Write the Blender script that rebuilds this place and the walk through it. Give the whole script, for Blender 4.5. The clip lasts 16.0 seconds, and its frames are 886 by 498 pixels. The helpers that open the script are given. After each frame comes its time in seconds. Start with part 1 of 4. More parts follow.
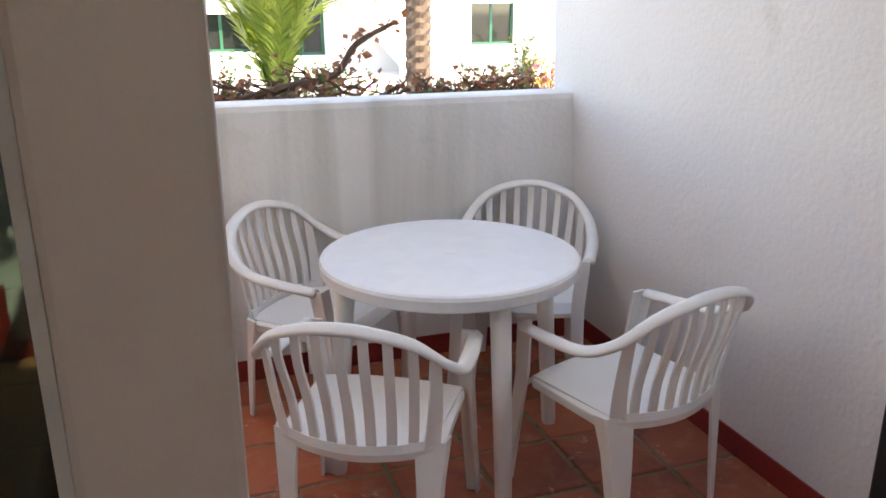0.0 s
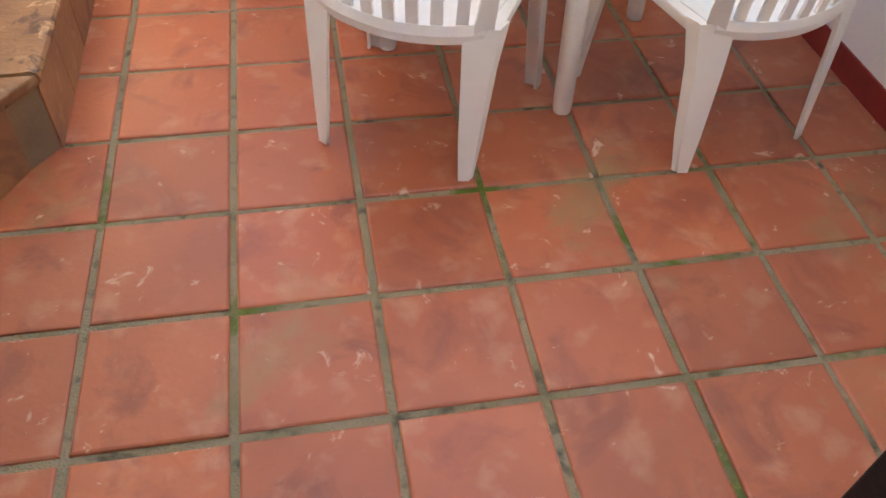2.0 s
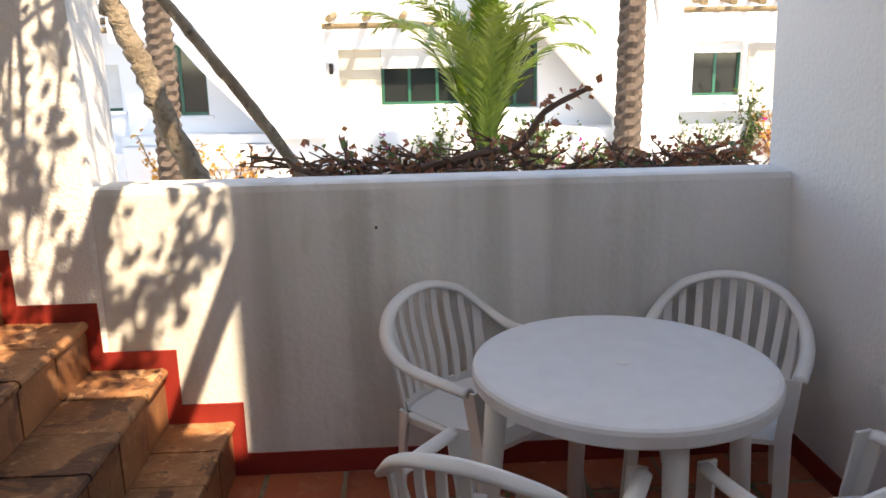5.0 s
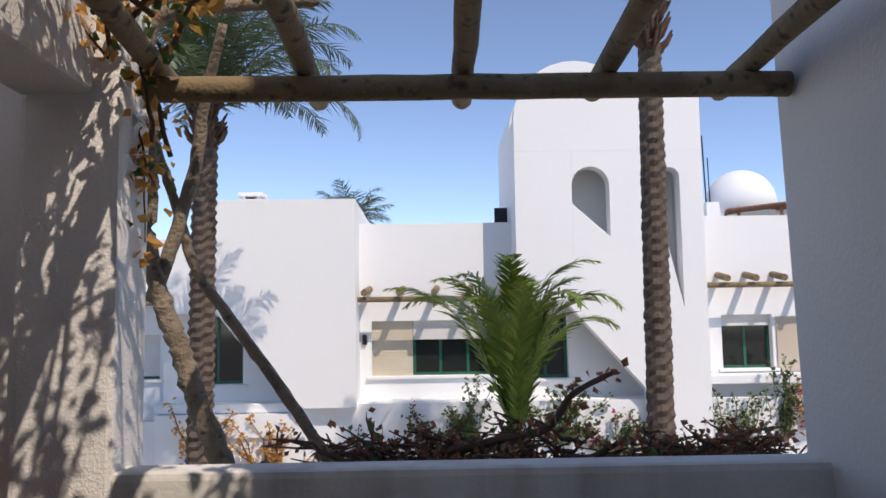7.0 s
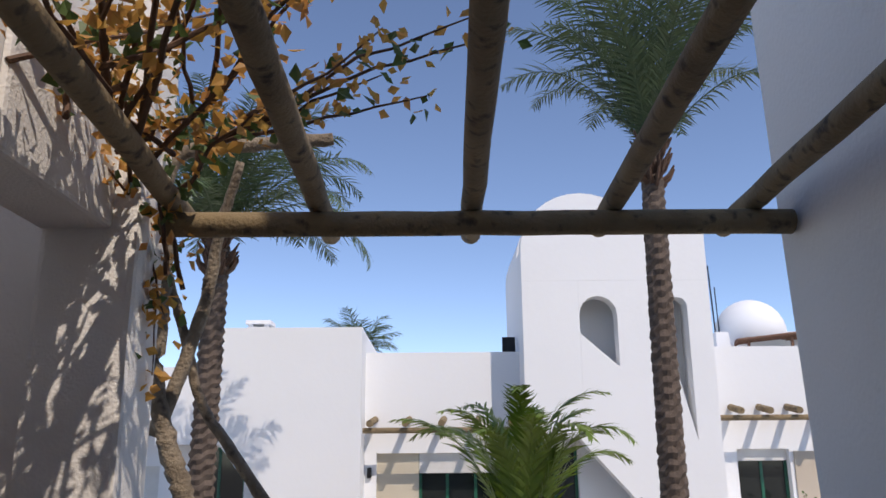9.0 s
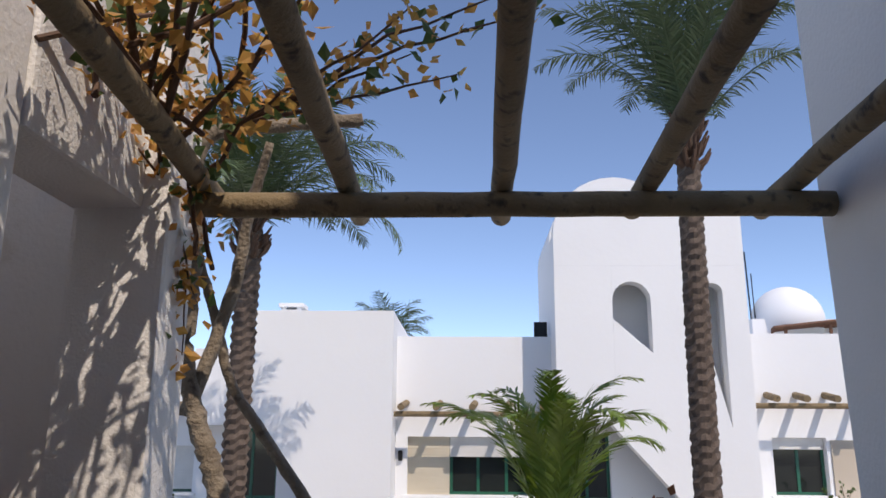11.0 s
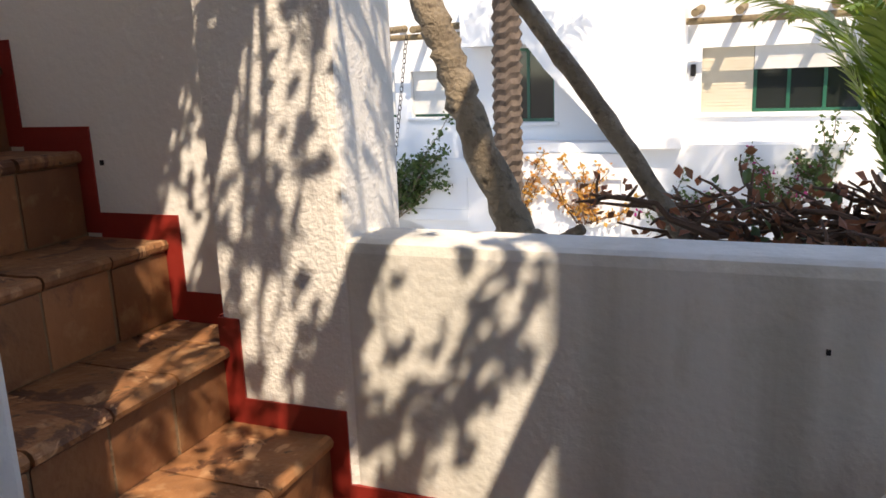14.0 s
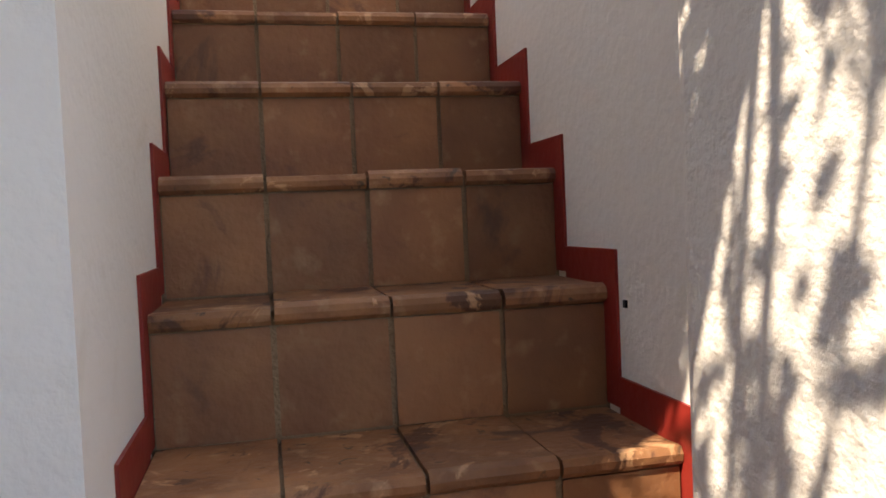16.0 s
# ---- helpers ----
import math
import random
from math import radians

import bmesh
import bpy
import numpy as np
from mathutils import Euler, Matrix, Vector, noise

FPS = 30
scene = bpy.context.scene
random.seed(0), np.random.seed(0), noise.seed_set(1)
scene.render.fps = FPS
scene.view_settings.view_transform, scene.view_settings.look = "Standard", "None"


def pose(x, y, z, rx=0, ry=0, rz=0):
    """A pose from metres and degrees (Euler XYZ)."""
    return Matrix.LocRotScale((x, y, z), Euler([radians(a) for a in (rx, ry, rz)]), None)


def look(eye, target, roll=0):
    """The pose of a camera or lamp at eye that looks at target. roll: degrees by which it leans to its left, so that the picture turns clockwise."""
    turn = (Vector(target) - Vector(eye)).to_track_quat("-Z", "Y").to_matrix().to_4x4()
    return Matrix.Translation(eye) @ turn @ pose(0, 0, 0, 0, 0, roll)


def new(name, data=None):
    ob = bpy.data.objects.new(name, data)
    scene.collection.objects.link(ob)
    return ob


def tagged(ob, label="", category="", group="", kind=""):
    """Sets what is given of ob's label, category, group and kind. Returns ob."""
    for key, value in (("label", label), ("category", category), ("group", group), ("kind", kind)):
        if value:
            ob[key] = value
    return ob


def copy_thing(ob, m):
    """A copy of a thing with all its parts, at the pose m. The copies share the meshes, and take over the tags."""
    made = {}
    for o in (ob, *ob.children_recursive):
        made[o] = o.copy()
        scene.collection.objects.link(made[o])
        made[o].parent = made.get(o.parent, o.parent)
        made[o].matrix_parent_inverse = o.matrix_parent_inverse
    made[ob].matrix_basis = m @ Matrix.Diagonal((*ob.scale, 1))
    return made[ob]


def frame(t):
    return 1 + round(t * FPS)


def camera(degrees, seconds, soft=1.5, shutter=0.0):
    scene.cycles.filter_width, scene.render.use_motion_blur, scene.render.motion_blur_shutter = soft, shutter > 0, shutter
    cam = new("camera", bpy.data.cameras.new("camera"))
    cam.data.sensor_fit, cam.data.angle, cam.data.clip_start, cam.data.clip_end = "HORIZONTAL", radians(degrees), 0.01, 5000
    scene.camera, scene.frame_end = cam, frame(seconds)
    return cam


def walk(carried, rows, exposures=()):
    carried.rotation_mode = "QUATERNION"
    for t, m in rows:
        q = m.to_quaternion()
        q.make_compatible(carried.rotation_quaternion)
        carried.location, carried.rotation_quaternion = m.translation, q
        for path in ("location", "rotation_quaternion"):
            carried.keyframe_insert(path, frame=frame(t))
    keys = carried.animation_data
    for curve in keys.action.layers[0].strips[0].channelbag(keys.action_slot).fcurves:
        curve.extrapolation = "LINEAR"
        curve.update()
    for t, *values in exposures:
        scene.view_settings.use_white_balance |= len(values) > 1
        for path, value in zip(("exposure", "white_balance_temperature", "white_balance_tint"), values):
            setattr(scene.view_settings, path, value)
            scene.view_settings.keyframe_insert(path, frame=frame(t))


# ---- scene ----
cam = camera(58.7, 16.0, soft=1.6)
PATH = [
    (0, (0.047, -1.699, 1.545), (0.658, 0.103, 0.954), -0.2),
    (0.2, (0.069, -1.607, 1.511), (0.705, 0.169, 0.848), 0.9),
    (0.5, (0.109, -1.495, 1.483), (0.742, 0.206, 0.643), 3.0),
    (1, (0.147, -1.455, 1.449), (0.669, 0.098, 0.301), 4.5),
    (1.5, (0.189, -1.44, 1.408), (0.566, -0.037, 0.034), 4.3),
    (2, (0.213, -1.437, 1.387), (0.507, -0.118, -0.087), 3.3),
    (2.5, (0.224, -1.429, 1.408), (0.458, -0.025, 0.002), 2.6),
    (3, (0.241, -1.402, 1.445), (0.4, 0.181, 0.233), 1.7),
    (3.5, (0.252, -1.398, 1.489), (0.352, 0.331, 0.489), 0.2),
    (4, (0.269, -1.398, 1.54), (0.344, 0.429, 0.729), -0.9),
    (4.5, (0.267, -1.4, 1.607), (0.36, 0.485, 0.945), -1.0),
    (5, (0.259, -1.41, 1.623), (0.36, 0.529, 1.143), -1.1),
    (5.2, (0.284, -1.414, 1.605), (0.365, 0.546, 1.217), -1.3),
    (7.3, (0.28, -1.428, 1.704), (0.314, 0.556, 1.955), -0.9),
    (7.5, (0.275, -1.429, 1.705), (0.313, 0.549, 1.998), -1.1),
    (8, (0.276, -1.434, 1.715), (0.312, 0.528, 2.102), -1.2),
    (8.5, (0.278, -1.44, 1.721), (0.304, 0.504, 2.191), -0.8),
    (8.7, (0.274, -1.443, 1.721), (0.298, 0.492, 2.224), -0.6),
    (11, (0.287, -1.401, 1.717), (0.224, 0.543, 2.183), 0.4),
    (11.5, (0.226, -1.386, 1.709), (0.059, 0.606, 1.795), -0.2),
    (12, (0.2, -1.277, 1.669), (-0.058, 0.693, 1.439), -0.3),
    (12.5, (0.175, -1.133, 1.635), (-0.199, 0.787, 1.218), 0.3),
    (13, (0.16, -0.825, 1.605), (-0.357, 1.06, 1.184), 0.6),
    (13.5, (0.104, -0.448, 1.557), (-0.51, 1.408, 1.135), -0.4),
    (14, (0.007, -0.101, 1.551), (-0.714, 1.712, 1.109), -2.2),
    (14.5, (-0.132, 0.257, 1.528), (-1.053, 1.97, 1.064), -3.1),
    (15, (-0.27, 0.55, 1.484), (-1.543, 2.044, 1.098), -4.1),
    (15.5, (-0.338, 0.826, 1.493), (-2.049, 1.832, 1.244), -4.5),
    (16, (-0.348, 0.985, 1.506), (-2.298, 1.425, 1.43), -2.5),
]
EXPOSURES = [(0, 3.3, 10400, 14), (0.5, 3.5, 11000, 14), (1, 4.1, 12000, 14), (2, 4.3, 12000, 14), (3, 4.05, 12000, 14), (3.5, 3.8, 11500, 14), (4, 3.0, 10600, 14), (4.5, 2.8, 10300, 14), (5, 2.35, 9900, 14),
             (7.5, 0.55, 7500, 16), (11, 0.6, 7500, 16), (11.5, 0.7, 7700, 16), (12.5, 1.45, 8900, 14), (14, 1.55, 8900, 14), (15, 1.5, 8800, 14), (16, 2.3, 9000, 14)]
walk(cam, [(t, look(eye, target, roll)) for t, eye, target, roll in PATH],
     exposures=EXPOSURES)

# ---- world, sun ----
SUN = Vector((0.42, -0.667, 1.0)).normalized()
world = bpy.data.worlds.new("world")
scene.world = world
world.use_nodes = True
wn = world.node_tree
sky = wn.nodes.new("ShaderNodeTexSky")
sky.sky_type = 'NISHITA'
sky.sun_disc = False
sky.sun_elevation = math.asin(SUN.z)
sky.sun_rotation = math.atan2(SUN.x, SUN.y)
sky.altitude = 4000
sky.air_density, sky.dust_density, sky.ozone_density = 1.0, 0.0, 4.0
wn.nodes["Background"].inputs[1].default_value = 0.15
wn.links.new(sky.outputs[0], wn.nodes["Background"].inputs[0])
sun = new("sun", bpy.data.lights.new("sun", "SUN"))
sun.data.energy, sun.data.angle, sun.data.color = 2.1, radians(0.55), (1.0, 0.965, 0.92)
sun.matrix_world = look(SUN * 30, (0, 0, 0))

# ---- materials ----
def mat(name, c1, c2=None, scale=8.0, rough=0.6, metal=0.0, bump=0.2, bscale=120.0, c3=None, spread=0.5, rnd=0.0, transl=0.0, dist=0.01, fine=(0.56, 0.7), marks=(), streak=None):
    """A surface that varies between two colours in broad patches and c3 in fine grain, with a fine relief."""
    m = bpy.data.materials.new(name)
    m.use_nodes = True
    nt = m.node_tree
    b = nt.nodes["Principled BSDF"]
    b.inputs["Roughness"].default_value, b.inputs["Metallic"].default_value = rough, metal
    co = nt.nodes.new("ShaderNodeTexCoord")
    geo = nt.nodes.new("ShaderNodeNewGeometry")
    def tex(s, detail):
        n = nt.nodes.new("ShaderNodeTexNoise")
        n.inputs["Scale"].default_value, n.inputs["Detail"].default_value = s, detail
        nt.links.new(geo.outputs["Position"], n.inputs["Vector"])
        return n
    def mix(a, bb, fac):
        n = nt.nodes.new("ShaderNodeMix")
        n.data_type = 'RGBA'
        for sock, v in ((n.inputs[6], a), (n.inputs[7], bb), (n.inputs[0], fac)):
            if hasattr(v, "is_linked"):
                nt.links.new(v, sock)
            else:
                sock.default_value = (*v, 1) if isinstance(v, tuple) else v
        return n.outputs[2]
    def ramp(v, lo, hi):
        n = nt.nodes.new("ShaderNodeMapRange")
        n.inputs[1].default_value, n.inputs[2].default_value = lo, hi
        nt.links.new(v, n.inputs[0])
        return n.outputs[0]
    c2 = c2 or tuple(v * 0.8 for v in c1)
    col = mix(c1, c2, ramp(tex(scale, 4).outputs[0], 0.5 - spread / 2, 0.5 + spread / 2))
    if c3:
        col = mix(col, c3, ramp(tex(scale * 3.3, 8).outputs[0], *fine))
    for colour, size, lo, hi in marks:
        spots = tex(size, 9)
        spots.inputs["Roughness"].default_value = 0.62
        spots.inputs["Distortion"].default_value = 0.7
        col = mix(col, colour, ramp(spots.outputs[0], lo, hi))
    if streak:
        runs = tex(1.0, 5)
        sq = nt.nodes.new("ShaderNodeMapping")
        sq.inputs["Scale"].default_value = (5.5, 5.5, 0.28)
        nt.links.new(geo.outputs["Position"], sq.inputs["Vector"])
        nt.links.new(sq.outputs[0], runs.inputs["Vector"])
        where = nt.nodes.new("ShaderNodeMath")
        where.operation = 'MULTIPLY'
        nt.links.new(ramp(runs.outputs[0], 0.42, 0.72), where.inputs[0])
        nt.links.new(ramp(tex(0.9, 2).outputs[0], 0.40, 0.62), where.inputs[1])
        col = mix(col, streak, where.outputs[0])
    if rnd:
        info = nt.nodes.new("ShaderNodeObjectInfo")
        hsv = nt.nodes.new("ShaderNodeHueSaturation")
        mr = nt.nodes.new("ShaderNodeMapRange")
        mr.inputs[3].default_value, mr.inputs[4].default_value = 1 - rnd, 1 + rnd
        nt.links.new(info.outputs["Random"], mr.inputs[0])
        nt.links.new(mr.outputs[0], hsv.inputs["Value"])
        nt.links.new(col, hsv.inputs["Color"])
        col = hsv.outputs[0]
    nt.links.new(col, b.inputs["Base Color"])
    if bump:
        bp = nt.nodes.new("ShaderNodeBump")
        bp.inputs["Strength"].default_value, bp.inputs["Distance"].default_value = bump, dist
        nt.links.new(tex(bscale, 6).outputs[0], bp.inputs["Height"])
        nt.links.new(bp.outputs[0], b.inputs["Normal"])
    if transl:
        tr = nt.nodes.new("ShaderNodeBsdfTranslucent")
        sh = nt.nodes.new("ShaderNodeMixShader")
        nt.links.new(col, tr.inputs[0])
        sh.inputs[0].default_value = transl
        nt.links.new(b.outputs[0], sh.inputs[1])
        nt.links.new(tr.outputs[0], sh.inputs[2])
        nt.links.new(sh.outputs[0], nt.nodes["Material Output"].inputs[0])
    return m

WHITE = mat("white_render", (0.82, 0.80, 0.77), (0.77, 0.745, 0.71), 1.3, 0.85, bump=0.3, bscale=50, dist=0.012, marks=(((0.70, 0.66, 0.60), 2.3, 0.62, 0.76),))
ROUGH_WHITE = mat("rough_white_render", (0.83, 0.81, 0.78), (0.74, 0.71, 0.67), 2.5, 0.9, bump=0.5, bscale=75, dist=0.012)
FACADE = mat("facade_white", (0.83, 0.84, 0.85), (0.79, 0.80, 0.81), 0.5, 0.85, bump=0.2, bscale=12)
STAINED = mat("stained_white_render", (0.80, 0.78, 0.74), (0.73, 0.71, 0.66), 1.8, 0.85, bump=0.35, bscale=45, spread=0.4, streak=(0.50, 0.48, 0.42), marks=(((0.66, 0.63, 0.56), 3.2, 0.58, 0.72),))
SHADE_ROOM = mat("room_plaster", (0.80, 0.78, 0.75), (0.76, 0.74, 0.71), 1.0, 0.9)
TILE = mat("terracotta_tile", (0.47, 0.125, 0.055), (0.36, 0.085, 0.04), 3.0, 0.42, bump=0.12, bscale=60, c3=(0.50, 0.24, 0.15), rnd=0.18, fine=(0.54, 0.86), marks=(((0.30, 0.075, 0.04), 5.5, 0.53, 0.66), ((0.30, 0.16, 0.07), 1.7, 0.58, 0.72), ((0.58, 0.36, 0.27), 13.0, 0.635, 0.70), ((0.62, 0.46, 0.38), 34.0, 0.70, 0.74)))
STEP = mat("worn_step_tile", (0.41, 0.19, 0.085), (0.21, 0.09, 0.042), 6.0, 0.6, bump=0.45, bscale=45, c3=(0.50, 0.29, 0.16), spread=0.34, rnd=0.22, fine=(0.56, 0.76), marks=(((0.13, 0.055, 0.03), 5.0, 0.545, 0.585), ((0.58, 0.33, 0.18), 7.0, 0.60, 0.63), ((0.10, 0.06, 0.035), 22.0, 0.62, 0.68)))
GROUT = mat("grout", (0.33, 0.26, 0.18), (0.20, 0.18, 0.10), 6, 0.95, bump=0.8, bscale=180, c3=(0.10, 0.085, 0.055), marks=(((0.09, 0.14, 0.02), 2.6, 0.56, 0.66),))
MORTAR = mat("stair_mortar", (0.30, 0.21, 0.13), (0.20, 0.13, 0.08), 8, 0.95, bump=0.7, bscale=150)
RISER = mat("worn_riser_tile", (0.36, 0.165, 0.075), (0.24, 0.10, 0.05), 5.0, 0.55, bump=0.35, bscale=45, c3=(0.42, 0.24, 0.13), spread=0.4, rnd=0.26, fine=(0.58, 0.80), marks=(((0.17, 0.075, 0.045), 4.0, 0.57, 0.66), ((0.60, 0.48, 0.36), 60.0, 0.74, 0.77)))
RED = mat("red_trim_paint", (0.30, 0.025, 0.018), (0.22, 0.018, 0.014), 6, 0.5, bump=0.2, bscale=40)
PLASTIC = mat("white_plastic", (0.80, 0.775, 0.735), (0.76, 0.73, 0.68), 5, 0.38, bump=0.05, bscale=200)
TABLETOP = mat("grained_plastic", (0.78, 0.77, 0.76), (0.72, 0.71, 0.70), 18, 0.35, bump=0.1, bscale=300)
LOG = mat("weathered_log", (0.29, 0.215, 0.12), (0.17, 0.12, 0.065), 5, 0.85, bump=0.6, bscale=60, c3=(0.06, 0.045, 0.03))
BARK = mat("grey_bark", (0.30, 0.245, 0.18), (0.18, 0.14, 0.10), 8, 0.9, bump=0.8, bscale=60, dist=0.02, c3=(0.10, 0.075, 0.055))
TWIG = mat("brown_twig", (0.14, 0.075, 0.045), (0.08, 0.045, 0.03), 12, 0.85, bump=0.4)
PALM_BARK = mat("palm_bark", (0.15, 0.11, 0.085), (0.06, 0.042, 0.032), 10, 0.9, bump=0.7, bscale=60)
FROND = mat("palm_leaf_grey_green", (0.115, 0.17, 0.075), (0.07, 0.11, 0.055), 6, 0.45, bump=0, transl=0.25)
FROND_Y = mat("palm_leaf_bright", (0.19, 0.27, 0.03), (0.09, 0.16, 0.02), 5, 0.35, bump=0, transl=0.15)
LEAF_Y = mat("yellow_orange_leaf", (0.66, 0.42, 0.09), (0.55, 0.22, 0.07), 9, 0.5, bump=0, transl=0.5)
LEAF_G = mat("green_leaf", (0.10, 0.16, 0.04), (0.06, 0.10, 0.03), 9, 0.5, bump=0, transl=0.3)
LEAF_R = mat("reddish_dry_leaf", (0.36, 0.11, 0.06), (0.20, 0.10, 0.04), 9, 0.6, bump=0, transl=0.25)
PINK = mat("pink_bract", (0.55, 0.03, 0.22), (0.50, 0.05, 0.25), 9, 0.6, bump=0, transl=0.4)
GREEN = mat("green_window_frame", (0.012, 0.12, 0.07), None, 3, 0.4, bump=0)
SLAT = mat("cream_shutter", (0.62, 0.55, 0.43), (0.56, 0.50, 0.39), 3, 0.6, bump=0)
SLAT_W = mat("white_shutter", (0.74, 0.73, 0.70), None, 3, 0.6, bump=0)
# near-black colour that stands for unlit rooms and a doorway across the court
DARK = mat("painted_dark_interior", (0.012, 0.012, 0.013), (0.02, 0.018, 0.017), 2, 0.8, bump=0)
IRON = mat("black_iron", (0.02, 0.02, 0.022), None, 20, 0.45, 0.6, bump=0.1)
ALU = mat("grey_brown_aluminium", (0.62, 0.58, 0.55), (0.57, 0.53, 0.50), 20, 0.45, 0.0, bump=0.05)
SEAL = mat("pale_seal", (0.6, 0.6, 0.58), None, 20, 0.5, bump=0)
EARTH = mat("pale_paving", (0.42, 0.38, 0.32), (0.34, 0.30, 0.25), 0.8, 0.9, bump=0.3, bscale=20)
REED = mat("reed_roof", (0.20, 0.10, 0.06), (0.12, 0.06, 0.04), 8, 0.9)
glass = bpy.data.materials.new("window_glass")
glass.use_nodes = True
gb = glass.node_tree.nodes["Principled BSDF"]
gb.inputs["Base Color"].default_value = (0.05, 0.085, 0.08, 1)
gb.inputs["Roughness"].default_value = 0.03
gb.inputs["Transmission Weight"].default_value = 0.9
DARK_GLASS = mat("dark_window_glass", (0.014, 0.018, 0.018), (0.02, 0.024, 0.022), 2, 0.06, bump=0)

# ---- mesh helpers ----
def link(name, bm, material, parent=None, label="", smooth=False):
    me = bpy.data.meshes.new(name)
    if smooth:
        for f in bm.faces:
            f.smooth = True
    bm.to_mesh(me)
    bm.free()
    me.materials.append(material)
    ob = new(name, me)
    if parent is not None:
        ob.parent = parent
    if label:
        ob["label"] = label
    return ob

def part(name, bm, material, parent, label="", smooth=False):
    return link(name, bm, material, parent, label, smooth)

def box(bm, x0, x1, y0, y1, z0, z1, bevel=0.0):
    r = bmesh.ops.create_cube(bm, size=1.0, matrix=Matrix.Translation(((x0 + x1) / 2, (y0 + y1) / 2, (z0 + z1) / 2)) @ Matrix.Diagonal((x1 - x0, y1 - y0, z1 - z0, 1)))
    if bevel:
        es = list({e for v in r["verts"] for e in v.link_edges})
        bmesh.ops.bevel(bm, geom=es, offset=bevel, segments=2, affect='EDGES', profile=0.6)
    return bm

def boxed(x0, x1, y0, y1, z0, z1, bevel=0.0):
    return box(bmesh.new(), x0, x1, y0, y1, z0, z1, bevel)

def prism(bm, pts, z0, z1):
    """An upright solid over a plan outline."""
    lo = [bm.verts.new((x, y, z0)) for x, y in pts]
    hi = [bm.verts.new((x, y, z1)) for x, y in pts]
    n = len(pts)
    bm.faces.new(lo[::-1])
    bm.faces.new(hi)
    for i in range(n):
        bm.faces.new((lo[i], lo[(i + 1) % n], hi[(i + 1) % n], hi[i]))
    bmesh.ops.recalc_face_normals(bm, faces=bm.faces)
    return bm

def slab_xz(bm, pts, y0, y1):
    """A solid with an outline in x and z, from y0 to y1."""
    a = [bm.verts.new((x, y0, z)) for x, z in pts]
    b = [bm.verts.new((x, y1, z)) for x, z in pts]
    n = len(pts)
    bm.faces.new(a)
    bm.faces.new(b[::-1])
    for i in range(n):
        bm.faces.new((a[i], b[i], b[(i + 1) % n], a[(i + 1) % n]))
    bmesh.ops.recalc_face_normals(bm, faces=bm.faces)
    return bm

def spline(pts, n):
    """Catmull-Rom through the points."""
    p = [Vector(q) for q in pts]
    p = [2 * p[0] - p[1]] + p + [2 * p[-1] - p[-2]]
    out = []
    for i in range(1, len(p) - 2):
        for k in range(n):
            t = k / n
            out.append(0.5 * (2 * p[i] + (p[i + 1] - p[i - 1]) * t + (2 * p[i - 1] - 5 * p[i] + 4 * p[i + 1] - p[i + 2]) * t * t + (3 * p[i] - p[i - 1] - 3 * p[i + 1] + p[i + 2]) * t ** 3))
    out.append(p[-2])
    return out

def sweep(bm, pts, rad, sides=8, flat=1.0, up=Vector((0, 0, 1)), jitter=0.0, cap=True):
    """A tube along points; rad: one radius or one for each point (from first to last); flat: height over width of its section."""
    n = len(pts)
    rings = []
    for i, p in enumerate(pts):
        d = (pts[min(i + 1, n - 1)] - pts[max(i - 1, 0)]).normalized()
        s = d.cross(up)
        if s.length < 1e-3:
            s = d.cross(Vector((1, 0, 0)))
        s.normalize()
        u = s.cross(d)
        r = rad if not isinstance(rad, tuple) else rad[0] + (rad[1] - rad[0]) * i / (n - 1)
        ring = []
        for k in range(sides):
            a = 2 * math.pi * k / sides
            rr = r * (1 + random.uniform(-jitter, jitter))
            ring.append(bm.verts.new(p + s * math.cos(a) * rr + u * math.sin(a) * rr * flat))
        rings.append(ring)
    for a, b in zip(rings, rings[1:]):
        for k in range(sides):
            bm.faces.new((a[k], a[(k + 1) % sides], b[(k + 1) % sides], b[k]))
    if cap:
        bm.faces.new(rings[0][::-1])
        bm.faces.new(rings[-1])
    return bm

def thing(name, label, category, at=(0, 0, 0), group="", kind=""):
    ob = tagged(new(name), label, category, group, kind)
    ob.location = at
    return ob

def structure(name, bm, material, label, category):
    return tagged(link(name, bm, material), label, category, kind="structure")

# ---- plan ----
P = 0.3132                      # tile pitch
XL, XR = -0.99, 1.845           # terrace walls
YH, YB = -1.16, 1.496           # house wall, parapet
PARA = 1.165                    # parapet top
SY0, SY1 = 0.77, 1.65           # stairwell sides
SW = 0.67                       # end of the west wall
TREAD = (0.235, 0.466, 0.668, 0.878, 1.117, 1.363, 1.616, 1.852, 2.09, 2.33, 2.57)
NOSE = (-0.431, -0.669, -0.944, -1.238, -1.526, -1.807, -2.065, -2.285, -2.54, -2.80, -3.06)
TOP = 9.0

# ---- the terrace's walls ----
bm = boxed(XL - 0.3, XR, YH - 0.012, YB + 0.25, -0.35, -0.007)
floor = structure("floor", bm, GROUT, "sandy grout bed under terracotta floor tiles", "floor")

def rounded_wall(x0, x1, y0, y1, z0, z1, r=0.035):
    return boxed(x0, x1, y0, y1, z0, z1, r)

structure("wall_north", rounded_wall(-0.90, XR + 0.1, YB, YB + 0.19, -0.6, PARA + 0.006, 0.03), STAINED, "white rendered parapet wall with a rounded top", "wall")
